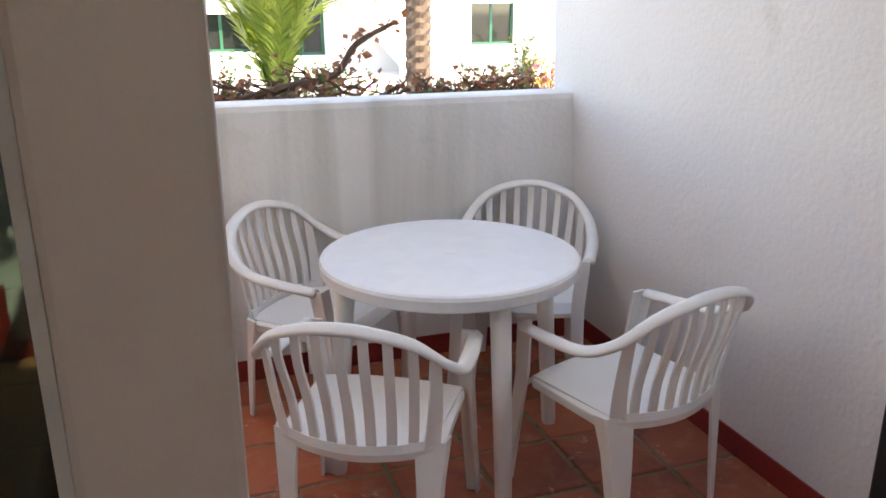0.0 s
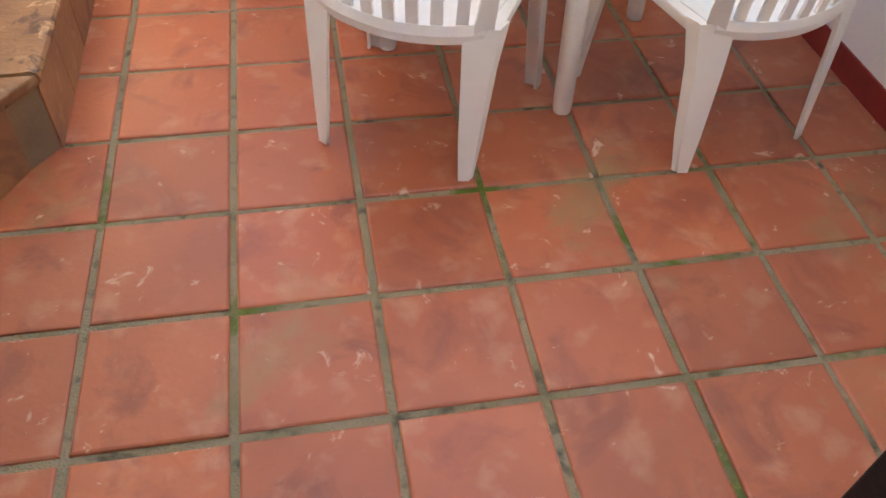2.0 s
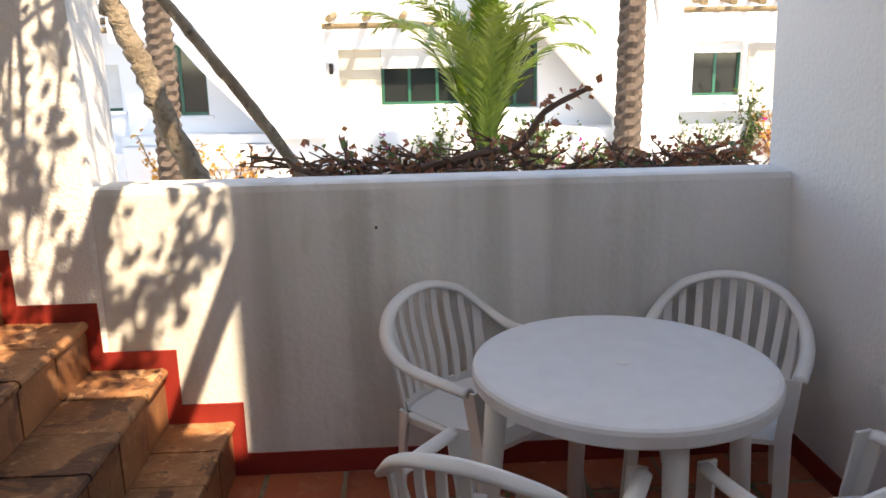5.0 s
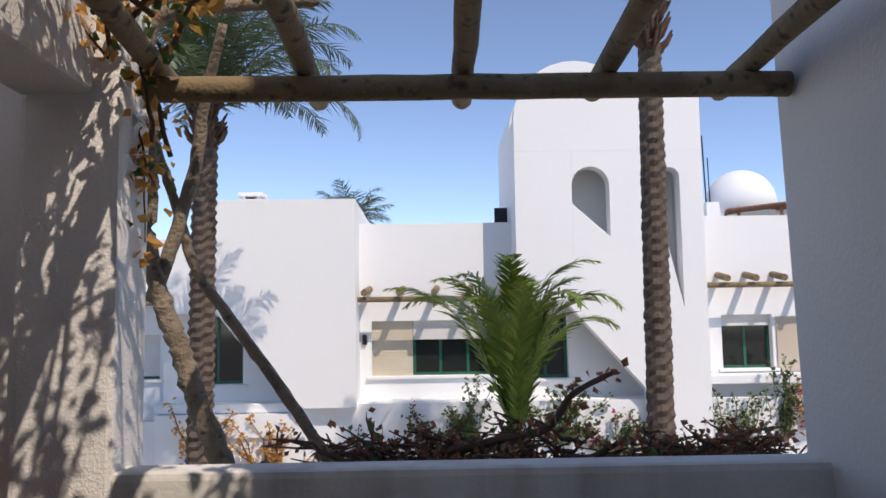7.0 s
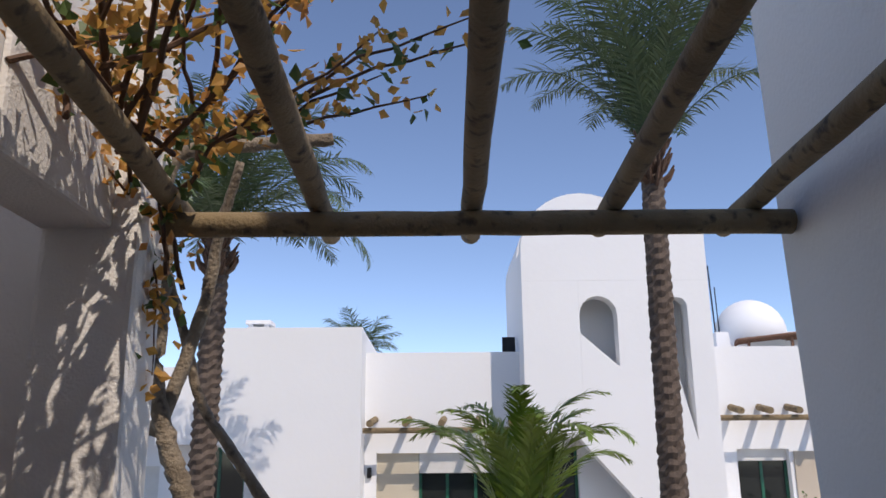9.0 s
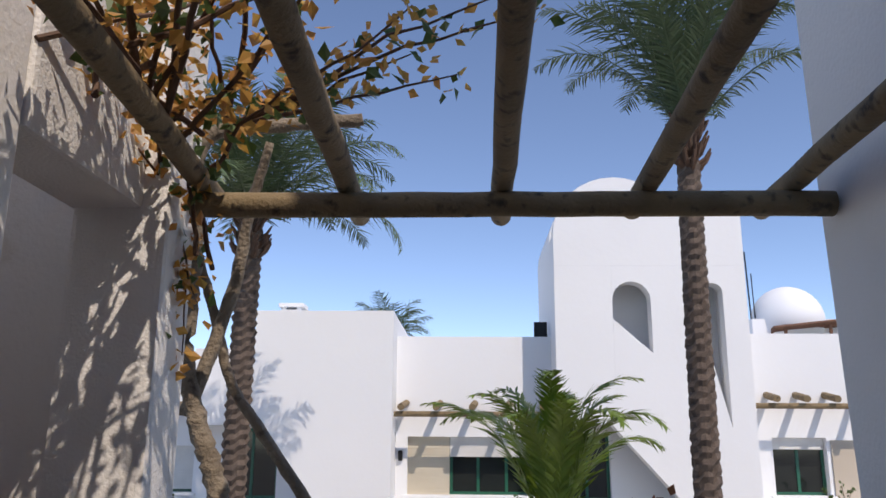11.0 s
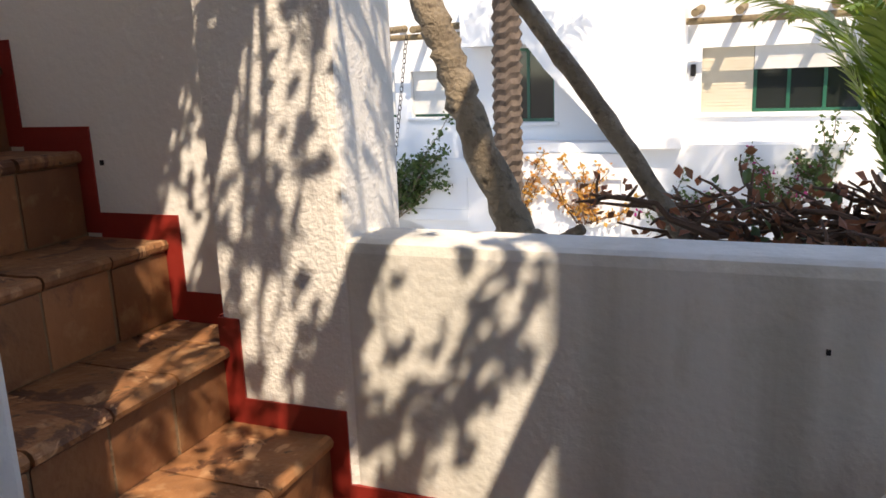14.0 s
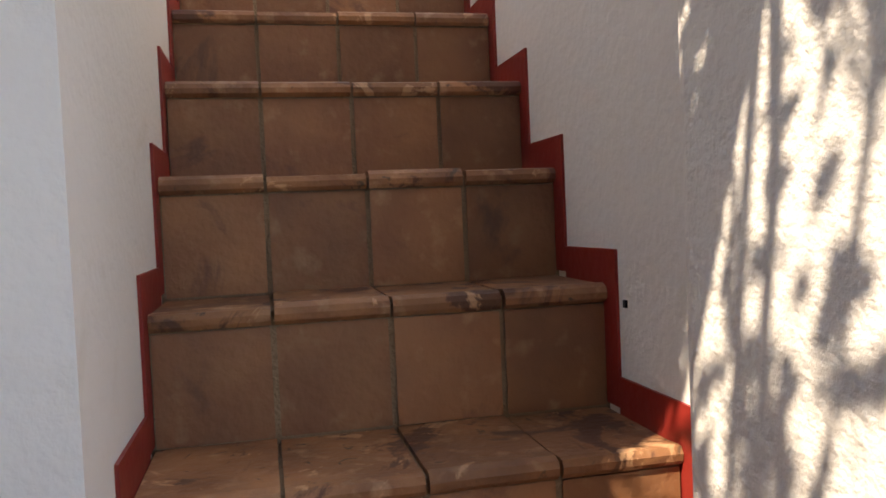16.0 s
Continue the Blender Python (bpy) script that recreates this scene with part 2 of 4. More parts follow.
# its face leans back towards the top and is a little uneven
bm = slab_xz(bmesh.new(), [(XR + 0.03, -0.6), (XR, 0.0), (1.79, 0.55), (1.748, 1.16), (1.725, 1.9), (1.705, 2.65), (1.68, 4.0), (1.66, 7.5), (2.2, 7.5), (2.2, -0.6)], YH - 0.2, 1.685)
structure("wall_east", bm, WHITE, "tall white rendered side wall beside the table", "wall")
# the terrace's west wall, with the stair opening under a header, and the pier at its end
structure("wall_west", boxed(XL - 0.32, XL, YH - 0.2, SW, -0.6, 4.0, 0.015), WHITE, "white rendered wall ending at the stair opening", "wall")
structure("pier", boxed(-1.25, -0.872, YB - 0.003, YB + 0.32, -0.6, 4.0, 0.025), ROUGH_WHITE, "rough white rendered pier dappled by shade", "wall")
structure("header", boxed(-1.26, XL + 0.015, SW + 0.004, YB + 0.1, 2.575, 4.0, 0.02), ROUGH_WHITE, "white rendered header over the stair opening", "wall")
structure("wall_stair_north", boxed(-4.4, -1.25, SY1, SY1 + 0.25, -0.6, 3.9), WHITE, "white stairwell wall with a stepped red border", "wall")
structure("wall_stair_south", boxed(-4.4, XL - 0.32, SY0 - 0.25, SY0, -0.6, 3.9), WHITE, "white stairwell wall with a stepped red border", "wall")
structure("wall_stair_end", boxed(-4.6, -4.4, SY0 - 0.25, SY1 + 0.25, -0.6, 4.2), WHITE, "white wall at the head of the stairs", "wall")
# house: doorway wall, room behind the doorway, unseen upper wall for shading
HX = 1.44
structure("wall_south_west", boxed(XL - 0.32, -1.0, YH - 0.25, YH, -0.6, 4.06), WHITE, "white house wall beside the doorway", "wall")
structure("wall_south_east", boxed(0.72, XR, YH - 0.25, YH, -0.6, 4.06), WHITE, "white house wall beside the doorway", "wall")
structure("wall_south_lintel", boxed(-1.0, 0.72, YH - 0.25, YH, 2.25, 4.06), WHITE, "white house wall over the doorway", "wall")
# out of view; its edge HX is set to place the parapet's shadow edge
structure("wall_upper_storey", boxed(HX, 6.0, YH - 0.25, YH, 4.064, 7.5), WHITE, "unseen thin white wall above the house that shades the terrace", "wall")
structure("roof_slab", boxed(-4.0, 6.0, -6.0, YH - 0.25, 3.8, 4.06), WHITE, "flat roof of the house", "roof")
structure("room_floor", boxed(-4.0, 6.0, -6.0, YH - 0.012, -0.3, -0.03), TILE, "terracotta floor inside the doorway", "floor")
# back wall round an unseen opening, added and sized to brighten the door stile
for x0, x1, z0, z1 in ((-4.0, 0.2, -0.3, 4.06), (1.4, 6.0, -0.3, 4.06), (0.2, 1.4, -0.3, 1.0), (0.2, 1.4, 2.1, 4.06)):
    structure("room_wall_south", boxed(x0, x1, -6.2, -6.0, z0, z1), SHADE_ROOM, "plain back wall of the room round an unseen opening added for light", "wall")
structure("room_wall_west", boxed(-4.2, -4.0, -6.2, YH - 0.25, -0.3, 4.06), SHADE_ROOM, "plain side wall of the room", "wall")
structure("room_wall_east", boxed(6.0, 6.2, -6.2, YH - 0.25, -0.3, 4.06), SHADE_ROOM, "plain side wall of the room", "wall")
structure("room_wall_north_west", boxed(-4.0, XL - 0.32, YH - 0.25, YH, -0.3, 4.06), SHADE_ROOM, "plain wall of the room beside the doorway", "wall")
structure("room_wall_north_east", boxed(XR + 0.3, 6.0, YH - 0.25, YH, -0.3, 4.06), SHADE_ROOM, "plain wall of the room beside the doorway", "wall")
structure("ceiling", boxed(-4.0, 6.0, -6.0, YH - 0.25, 2.6, 2.7), SHADE_ROOM, "plain ceiling of the room", "ceiling")

# sliding door, half open
door = thing("door_1", "half-open grey-brown aluminium sliding glass door", "door", (0, 0, 0), kind="structure")
part("stile", boxed(-0.003, 0.061, -1.412, -1.372, 0.03, 2.2, 0.004), ALU, door)
part("stile", boxed(-0.95, -0.89, -1.412, -1.372, 0.03, 2.2, 0.004), ALU, door)
part("rail", boxed(-0.89, -0.003, -1.41, -1.374, 2.12, 2.2), ALU, door)
part("rail", boxed(-0.89, -0.003, -1.41, -1.374, 0.03, 0.11), ALU, door)
part("seal", boxed(-0.010, -0.003, -1.40, -1.384, 0.11, 2.12), SEAL, door, "pale rubber seal")
pane = part("pane", boxed(-0.89, -0.010, -1.396, -1.388, 0.11, 2.12), glass, door, "greenish glass pane")
pane.visible_shadow = False
frame_d = thing("door_frame", "dark aluminium door frame with a sill track", "door frame", kind="structure")
part("jamb", boxed(0.70, 0.718, YH - 0.25, YH - 0.005, -0.02, 2.25, 0.003), IRON, frame_d)
part("jamb", boxed(-1.0, -0.96, YH - 0.25, YH - 0.05, -0.02, 2.25), ALU, frame_d)
part("head", boxed(-0.96, 0.70, YH - 0.25, YH - 0.05, 2.2, 2.247), ALU, frame_d)
part("sill", boxed(-0.96, 0.70, YH - 0.25, YH - 0.02, -0.026, 0.012), ALU, frame_d)

# ---- red borders ----
def border(name, y0, y1, first, last):
    bm = bmesh.new()
    for i in range(first, last):
        x1 = NOSE[i] + 0.045
        x0 = NOSE[i + 1] + 0.045
        box(bm, x0, x1, y0, y1, TREAD[i] - 0.24, TREAD[i] + 0.07 + random.uniform(-0.006, 0.006))
    return structure(name, bm, RED, "red painted stepped border along the stairs", "skirting")

border("trim_stair_north", YB - 0.009, YB + 0.002, 0, 3)
bm = boxed(-1.256, NOSE[3] + 0.045, YB - 0.009, YB + 0.002, TREAD[3] - 0.24, TREAD[3] + 0.075)
structure("trim_pier", bm, RED, "red painted border round the pier", "skirting")
bm = bmesh.new()
box(bm, NOSE[4] + 0.045, -1.258, SY1 - 0.006, SY1 + 0.002, TREAD[3] - 0.1, TREAD[3] + 0.085)
box(bm, -1.257, -1.249, YB, SY1 + 0.002, TREAD[3] - 0.1, TREAD[3] + 0.08)
structure("trim_pier_back", bm, RED, "red painted border behind the pier", "skirting")
border("trim_stair_north_upper", SY1 - 0.006, SY1 + 0.002, 4, 10)
border("trim_stair_south", SY0 - 0.002, SY0 + 0.006, 3, 10)
structure("baseboard_north", boxed(NOSE[0] + 0.02, XR - 0.004, YB - 0.007, YB + 0.002, -0.01, 0.088, 0.002), RED, "red painted skirting along the parapet", "skirting")
structure("baseboard_east", boxed(XR - 0.016, XR + 0.002, YH, YB - 0.008, -0.01, 0.085, 0.003), RED, "red painted skirting with chipped edge", "skirting")
structure("baseboard_west", boxed(XL - 0.002, XL + 0.007, YH, 0.055, -0.01, 0.088, 0.002), RED, "red painted skirting on the west wall", "skirting")
bm = boxed(XL - 0.002, XL + 0.007, 0.60, SW + 0.006, 0.40, TREAD[2] + 0.115, 0.002)
structure("trim_west_end", bm, RED, "red painted border at the wall's end", "skirting")

# ---- table ----
def lathe(bm, prof, n=48):
    rings = [[bm.verts.new((r * math.cos(2 * math.pi * k / n), r * math.sin(2 * math.pi * k / n), z)) for k in range(n)] for r, z in prof]
    for a, b in zip(rings, rings[1:]):
        for k in range(n):
            bm.faces.new((a[k], a[(k + 1) % n], b[(k + 1) % n], b[k]))
    bm.faces.new(rings[0][::-1])
    bm.faces.new(rings[-1])
    return bm

table = thing("round_table", "round white plastic garden table with four tubular legs", "table", (0.886, 0.705, 0))
table.scale = (0.928, 0.928, 1.03)
top = part("tabletop", lathe(bmesh.new(), [(0.44, 0.672), (0.466, 0.672), (0.472, 0.678), (0.474, 0.708), (0.468, 0.718), (0.455, 0.722), (0.06, 0.7215), (0.025, 0.7215)], 72), TABLETOP, table)
part("hole_cap", lathe(bmesh.new(), [(0.022, 0.7205), (0.024, 0.723), (0.018, 0.7235)], 20), PLASTIC, top)
for k in range(4):
    a = radians(-85 + 90 * k)
    x, y = 0.425 * math.cos(a), 0.425 * math.sin(a)
    bm = bmesh.new()
    sweep(bm, [Vector((x * 0.94, y * 0.94, 0.672)), Vector((x, y, 0.35)), Vector((x * 1.06, y * 1.06, 0.012)), Vector((x * 1.06, y * 1.06, 0.0))], (0.036, 0.026), 16)
    leg = part("leg", bm, PLASTIC, table, smooth=True)
    bm = bmesh.new()
    lathe(bm, [(0.027, 0.0005), (0.0275, 0.014), (0.026, 0.016)], 16)
    bmesh.ops.translate(bm, vec=(x * 1.06, y * 1.06, 0), verts=bm.verts)
    part("foot_cap", bm, PLASTIC, leg)

# ---- chairs ----
def strip(bm, a, wide, narrow, thick, side):
    """A flat bar through the points a, from the wide to the narrow end, its width along side."""
    prev = None
    for i, p in enumerate(a):
        d = (a[min(i + 1, len(a) - 1)] - a[max(i - 1, 0)]).normalized()
        nrm = d.cross(side).normalized()
        w = wide + (narrow - wide) * i / (len(a) - 1)
        q = [bm.verts.new(p + side * sx * w / 2 + nrm * sz * thick / 2) for sx, sz in ((-1, -1), (1, -1), (1, 1), (-1, 1))]
        if prev:
            for k in range(4):
                bm.faces.new((prev[k], prev[(k + 1) % 4], q[(k + 1) % 4], q[k]))
        else:
            bm.faces.new(q[::-1])
        prev = q
    bm.faces.new(prev)
    return bm

def chair():
    c = thing("garden_chair", "white plastic stacking armchair with a slatted round back", "chair", group="chairs round the table")
    # seat shell, dished, with a turned-down front
    bm = bmesh.new()
    nx, ny = 12, 12
    grid = []
    for j in range(ny + 1):
        v = j / ny
        row = []
        for i in range(nx + 1):
            u = i / nx * 2 - 1
            w = 0.205 + 0.035 * v
            y = -0.20 + 0.43 * v
            z = 0.425 - 0.018 * (1 - u * u) * math.sin(math.pi * min(1, v * 1.1)) + 0.012 * v
            if v > 0.9:
                z -= 0.035 * ((v - 0.9) / 0.1) ** 2
            y -= 0.035 * (u * u) * v
            y += -0.03 * (1 - u * u) * (1 - v)
            row.append(bm.verts.new((u * w, y, z)))
        grid.append(row)
    for j in range(ny):
        for i in range(nx):
            bm.faces.new((grid[j][i], grid[j][i + 1], grid[j + 1][i + 1], grid[j + 1][i]))
    r = bmesh.ops.extrude_face_region(bm, geom=bm.faces[:])
    bmesh.ops.translate(bm, vec=(0, 0, -0.018), verts=[g for g in r["geom"] if isinstance(g, bmesh.types.BMVert)])
    bmesh.ops.recalc_face_normals(bm, faces=bm.faces)
    part("seat", bm, PLASTIC, c, smooth=False)
    # back hoop running into the arms
    hoop = [(-0.275, 0.17, 0.618), (-0.285, 0.02, 0.628), (-0.285, -0.12, 0.645), (-0.262, -0.225, 0.70), (-0.19, -0.285, 0.775), (-0.09, -0.315, 0.812), (0, -0.322, 0.822)]
    hoop += [(-x, y, z) for x, y, z in hoop[-2::-1]]
    pts = spline(hoop, 7)
    bm = bmesh.new()
    rings = []
    n = len(pts)
    for i, p in enumerate(pts):
        d = (pts[min(i + 1, n - 1)] - pts[max(i - 1, 0)]).normalized()
        out = Vector((p.x, p.y + 0.02, 0)).normalized()
        s = (out - d * out.dot(d)).normalized()
        u = s.cross(d)
        if u.z < 0:
            u = -u
        ring = []
        for k in range(10):
            a = 2 * math.pi * k / 10
            ring.append(bm.verts.new(p + s * math.cos(a) * 0.026 + u * (math.sin(a) * 0.013 - (0.007 if abs(math.cos(a)) > 0.75 else 0))))
        rings.append(ring)
    for a, b in zip(rings, rings[1:]):
        for k in range(10):
            bm.faces.new((a[k], a[(k + 1) % 10], b[(k + 1) % 10], b[k]))
    bm.faces.new(rings[0])
    bm.faces.new(rings[-1])
    bmesh.ops.recalc_face_normals(bm, faces=bm.faces)
    part("back_hoop", bm, PLASTIC, c, smooth=True)
    # low back rail, curved
    bm = bmesh.new()
    rail = spline([(-0.215, -0.195, 0.43), (-0.12, -0.235, 0.425), (0, -0.25, 0.42), (0.12, -0.235, 0.425), (0.215, -0.195, 0.43)], 5)
    sweep(bm, rail, 0.011, 6, flat=2.6)
    part("back_rail", bm, PLASTIC, c)
    # slats
    for i in range(7):
        u = (i - 3) / 3
        wide = 0.026
        x0, x1 = u * 0.165, u * 0.185
        y0 = -0.246 + 0.035 * u * u
        y1 = -0.318 + 0.032 * u * u
        z1 = 0.815 - 0.035 * u * u
        line = spline([(x0, y0, 0.415), (x0 * 1.05, y0 - 0.018, 0.55), (x1, y1 + 0.012, 0.70), (x1, y1, z1)], 4)
        side = Vector((1, 0.28 * u, 0)).normalized()
        bm = strip(bmesh.new(), line, 0.030, wide, 0.009, side)
        part("slat", bm, PLASTIC, c)
    for sx in (-1, 1):
        # broad outer uprights between the rail and the hoop
        line = spline([(sx * 0.212, -0.195, 0.42), (sx * 0.228, -0.215, 0.55), (sx * 0.236, -0.245, 0.715)], 4)
        bm = strip(bmesh.new(), line, 0.05, 0.032, 0.010, Vector((1, sx * 0.75, 0)).normalized())
        part("upright", bm, PLASTIC, c)
        # front leg with its angle section, from arm to floor
        bm = bmesh.new()
        line = [Vector((sx * 0.277, 0.165, 0.622)), Vector((sx * 0.262, 0.19, 0.43)), Vector((sx * 0.268, 0.225, 0.2)), Vector((sx * 0.277, 0.25, 0.0))]
        strip(bm, line, 0.06, 0.036, 0.009, Vector((0.12 * sx, 1, 0)).normalized())
        line2 = [p + Vector((-sx * 0.022, 0.024 - 0.006 * i, 0)) for i, p in enumerate(line)]
        strip(bm, line2, 0.05, 0.034, 0.009, Vector((1, 0, 0)))
        part("front_leg", bm, PLASTIC, c)
        # rear leg, broad at the seat and narrowing down
        bm = bmesh.new()
        line = [Vector((sx * 0.21, -0.198, 0.44)), Vector((sx * 0.208, -0.215, 0.32)), Vector((sx * 0.206, -0.229, 0.12)), Vector((sx * 0.205, -0.238, 0.0))]
        strip(bm, line, 0.090, 0.030, 0.010, Vector((1, 0.4 * sx, 0)).normalized())
        line2 = [p + Vector((sx * (0.040 - 0.0085 * i), 0.034 - 0.0065 * i, 0)) for i, p in enumerate(line)]
        strip(bm, line2, 0.05, 0.012, 0.009, Vector((0.25 * sx, 1, 0)).normalized())
        part("rear_leg", bm, PLASTIC, c)
        bm = boxed(sx * 0.225 - 0.02, sx * 0.225 + 0.02, -0.17, 0.16, 0.395, 0.425, 0.006)
        part("side_apron", bm, PLASTIC, c)
    return c

def seat_at(x, y, deg):
    return pose(x, y, 0, 0, 0, deg)

first = chair()
first.matrix_basis = seat_at(0.528, 0.335, -30) @ Matrix.Diagonal((0.97, 0.97, 0.965, 1))
copy_thing(first, seat_at(1.307, 0.261, 14))
copy_thing(first, seat_at(0.53, 1.16, -136))
copy_thing(first, seat_at(1.355, 1.13, 150))

# ---- pergola ----
pergola = thing("pergola", "weathered round-log pergola over the terrace", "pergola", (0, 0, 0))
def log(a, b, r, name):
    n = 14
    a, b = Vector(a), Vector(b)
    pts = [a.lerp(b, i / n) + Vector((random.uniform(-1, 1), random.uniform(-1, 1), random.uniform(-1, 1))) * 0.003 for i in range(n + 1)]
    bm = sweep(bmesh.new(), pts, r, 16, jitter=0.02)
    return part(name, bm, LOG, pergola, smooth=True)

log((-0.80, 1.545, 2.602), (1.69, 1.545, 2.602), 0.05, "beam")
# each rafter lies on the beam and runs past it
for xa, xb, y1 in ((-0.56, -0.775, 1.80), (-0.128, -0.20, 2.02), (0.375, 0.434, 2.02), (0.905, 1.0, 1.92), (1.45, 1.56, 1.93)):
    log((xa, YH, 2.70), (xb, y1, 2.69), 0.045, "rafter")

# ---- stairs ----
def tile_mesh(pts, z0, z1, cut=0.006):
    """A tile over a plan outline with a softened upper edge."""
    bm = bmesh.new()
    cx = sum(p[0] for p in pts) / len(pts)
    cy = sum(p[1] for p in pts) / len(pts)
    def ring(k, z):
        out = []
        for x, y in pts:
            d = max(math.hypot(x - cx, y - cy), 1e-6)
            s = (d - k) / d
            out.append(bm.verts.new((cx + (x - cx) * s, cy + (y - cy) * s, z)))
        return out
    rings = [ring(cut * 0.6, z0), ring(0, z0 + cut), ring(0, z1 - cut), ring(cut * 0.5, z1 - cut * 0.35), ring(cut * 1.6, z1)]
    n = len(pts)
    for a, b in zip(rings, rings[1:]):
        for i in range(n):
            bm.faces.new((a[i], a[(i + 1) % n], b[(i + 1) % n], b[i]))
    bm.faces.new(rings[0][::-1])
    bm.faces.new(rings[-1])
    bmesh.ops.recalc_face_normals(bm, faces=bm.faces)
    return bm

stairs = thing("stairs", "worn terracotta-tiled stairs with rounded nosings", "stairs", kind="structure")

def riser_tile(a, b, z0, z1):
    a, b = Vector((*a, 0)), Vector((*b, 0))
    d = (b - a).normalized()
    nrm = Vector((d.y, -d.x, 0)) * random.uniform(0.010, 0.016)
    g = 0.006
    p = [a + d * g, b - d * g, b - d * g + nrm, a + d * g + nrm]
    part("riser_tile", tile_mesh([(q.x, q.y) for q in p], z0, z1, 0.003), RISER, stairs)

def step(i, y0, y1, x_back, count, core):
    """One step: its mortar core, a row of nosed treads and a row of risers."""
    z, x = TREAD[i], NOSE[i]
    base = TREAD[i - 1] if i else -0.02
    part("core", prism(bmesh.new(), core, base - 0.15, z - 0.012), MORTAR, stairs)
    w = (y1 - y0) / count
    for k in range(count):
        a, b = y0 + k * w + 0.0035, y0 + (k + 1) * w - 0.0035
        dz, dx = random.uniform(-0.004, 0.004), random.uniform(-0.005, 0.005)
        bm = bmesh.new()
        # tread with a rolled nosing
        prof = [(x_back, z - 0.034), (x - 0.02, z - 0.034), (x - 0.004, z - 0.036), (x + 0.004 + dx, z - 0.028), (x + 0.006 + dx, z - 0.016), (x + dx, z - 0.005), (x - 0.014 + dx, z + dz), (x - 0.05, z - 0.003 + dz), (x_back, z - 0.001 + dz)]
        slab_xz(bm, prof, a, b)
        part("tread_tile", bm, STEP, stairs)
        riser_tile((x - 0.022, a - 0.004), (x - 0.022, b + 0.004), base + 0.002, z - 0.04)

INS = 0.013
step(0, 0.30, YB - 0.004, NOSE[1] - 0.03, 5, [(NOSE[0] - INS, YB), (XL - 0.1, YB), (XL - 0.1, 0.09), (-0.60, 0.09), (NOSE[0] - INS, 0.30)])
step(1, 0.44, YB - 0.004, NOSE[2] - 0.03, 4, [(NOSE[1] - INS, YB), (XL - 0.1, YB), (XL - 0.1, 0.36), (-0.74, 0.36), (NOSE[1] - INS, 0.44)])
step(2, SW - 0.02, YB - 0.004, NOSE[3] - 0.03, 3, [(NOSE[2] - INS, YB), (-1.25, YB), (-1.25, SW + 0.001), (XL, SW - 0.04), (NOSE[2] - INS, SW - 0.04)])
step(3, SW + 0.002, YB - 0.004, NOSE[4] - 0.03, 4, [(NOSE[3] - INS, YB - 0.002), (-1.252, YB - 0.002), (-1.252, SY1), (-1.7, SY1), (-1.7, SY0), (-1.31, SY0), (-1.31, SW), (NOSE[3] - INS, SW)])
for i in range(4, 10):
    step(i, SY0 + 0.004, SY1 - 0.004, NOSE[i + 1] - 0.03, 4, [(NOSE[i] - INS, SY1), (NOSE[i + 1] - 0.2, SY1), (NOSE[i + 1] - 0.2, SY0), (NOSE[i] - INS, SY0)])
part("tread_tile", boxed(NOSE[4] - 0.03, -1.254, YB + 0.002, SY1 - 0.008, TREAD[3] - 0.034, TREAD[3] - 0.002, 0.004), STEP, stairs)
structure("landing", boxed(-4.4, NOSE[10], SY0, SY1, 1.8, TREAD[9]), STEP, "terracotta landing at the head of the stairs", "floor")
# the cut corners of the two lowest steps
z = TREAD[0]
for pts in ([(NOSE[0], 0.295), (-0.70, 0.295), (-0.70, 0.16), (-0.585, 0.075)], [(-0.592, 0.068), (-0.706, 0.155), (-0.706, 0.295), (-0.88, 0.295), (-0.88, 0.06)], [(-0.886, 0.06), (-0.886, 0.35), (XL, 0.35), (XL, 0.06)], [(-0.712, 0.30), (-0.712, 0.35), (-0.88, 0.35), (-0.88, 0.30)]):
    part("tread_tile", tile_mesh(pts, z - 0.034, z, 0.008), STEP, stairs)
riser_tile((-0.588, 0.092), (-0.478, 0.295), 0.0, z - 0.04)
riser_tile((-0.82, 0.088), (-0.59, 0.09), 0.0, z - 0.04)
riser_tile((XL, 0.088), (-0.825, 0.088), 0.0, z - 0.04)
z = TREAD[1]
for pts in ([(NOSE[1], 0.435), (-0.84, 0.435), (-0.84, 0.335), (-0.73, 0.335)], [(-0.846, 0.435), (XL, 0.435), (XL, 0.335), (-0.846, 0.335)], [(NOSE[2] + 0.02, 0.44), (NOSE[2] + 0.02, 0.70), (XL, 0.70), (XL, 0.44)],):
    part("tread_tile", tile_mesh(pts, z - 0.034, z, 0.008), STEP, stairs)
riser_tile((-0.74, 0.36), (-0.70, 0.44), TREAD[0], z - 0.04)
riser_tile((XL, 0.36), (-0.745, 0.36), TREAD[0], z - 0.04)
riser_tile((XL, SW - 0.04), (NOSE[2] - INS, SW - 0.04), TREAD[1], TREAD[2] - 0.04)
patch = part("mortar_patch", tile_mesh([(-0.605, 0.085), (-0.57, 0.10), (-0.585, 0.15), (-0.60, 0.24), (-0.618, 0.24), (-0.612, 0.15)], TREAD[0] - 0.002, TREAD[0] + 0.006, 0.004), STAINED, stairs, "pale mortar patch")

# ---- far buildings across the court ----
GZ = -3.3
structure("ground", boxed(-400, 400, 2.6, 600, GZ - 0.5, GZ), EARTH, "pale paved court below the terrace", "ground")
structure("ground_near", boxed(-400, 400, -400, 2.6, GZ - 0.5, GZ - 0.004), EARTH, "pale ground under the house", "ground")
structure("terrace_base", boxed(-1.38, XR, YH, YB + 0.24, GZ, -0.36), FACADE, "white wall under the terrace", "wall")

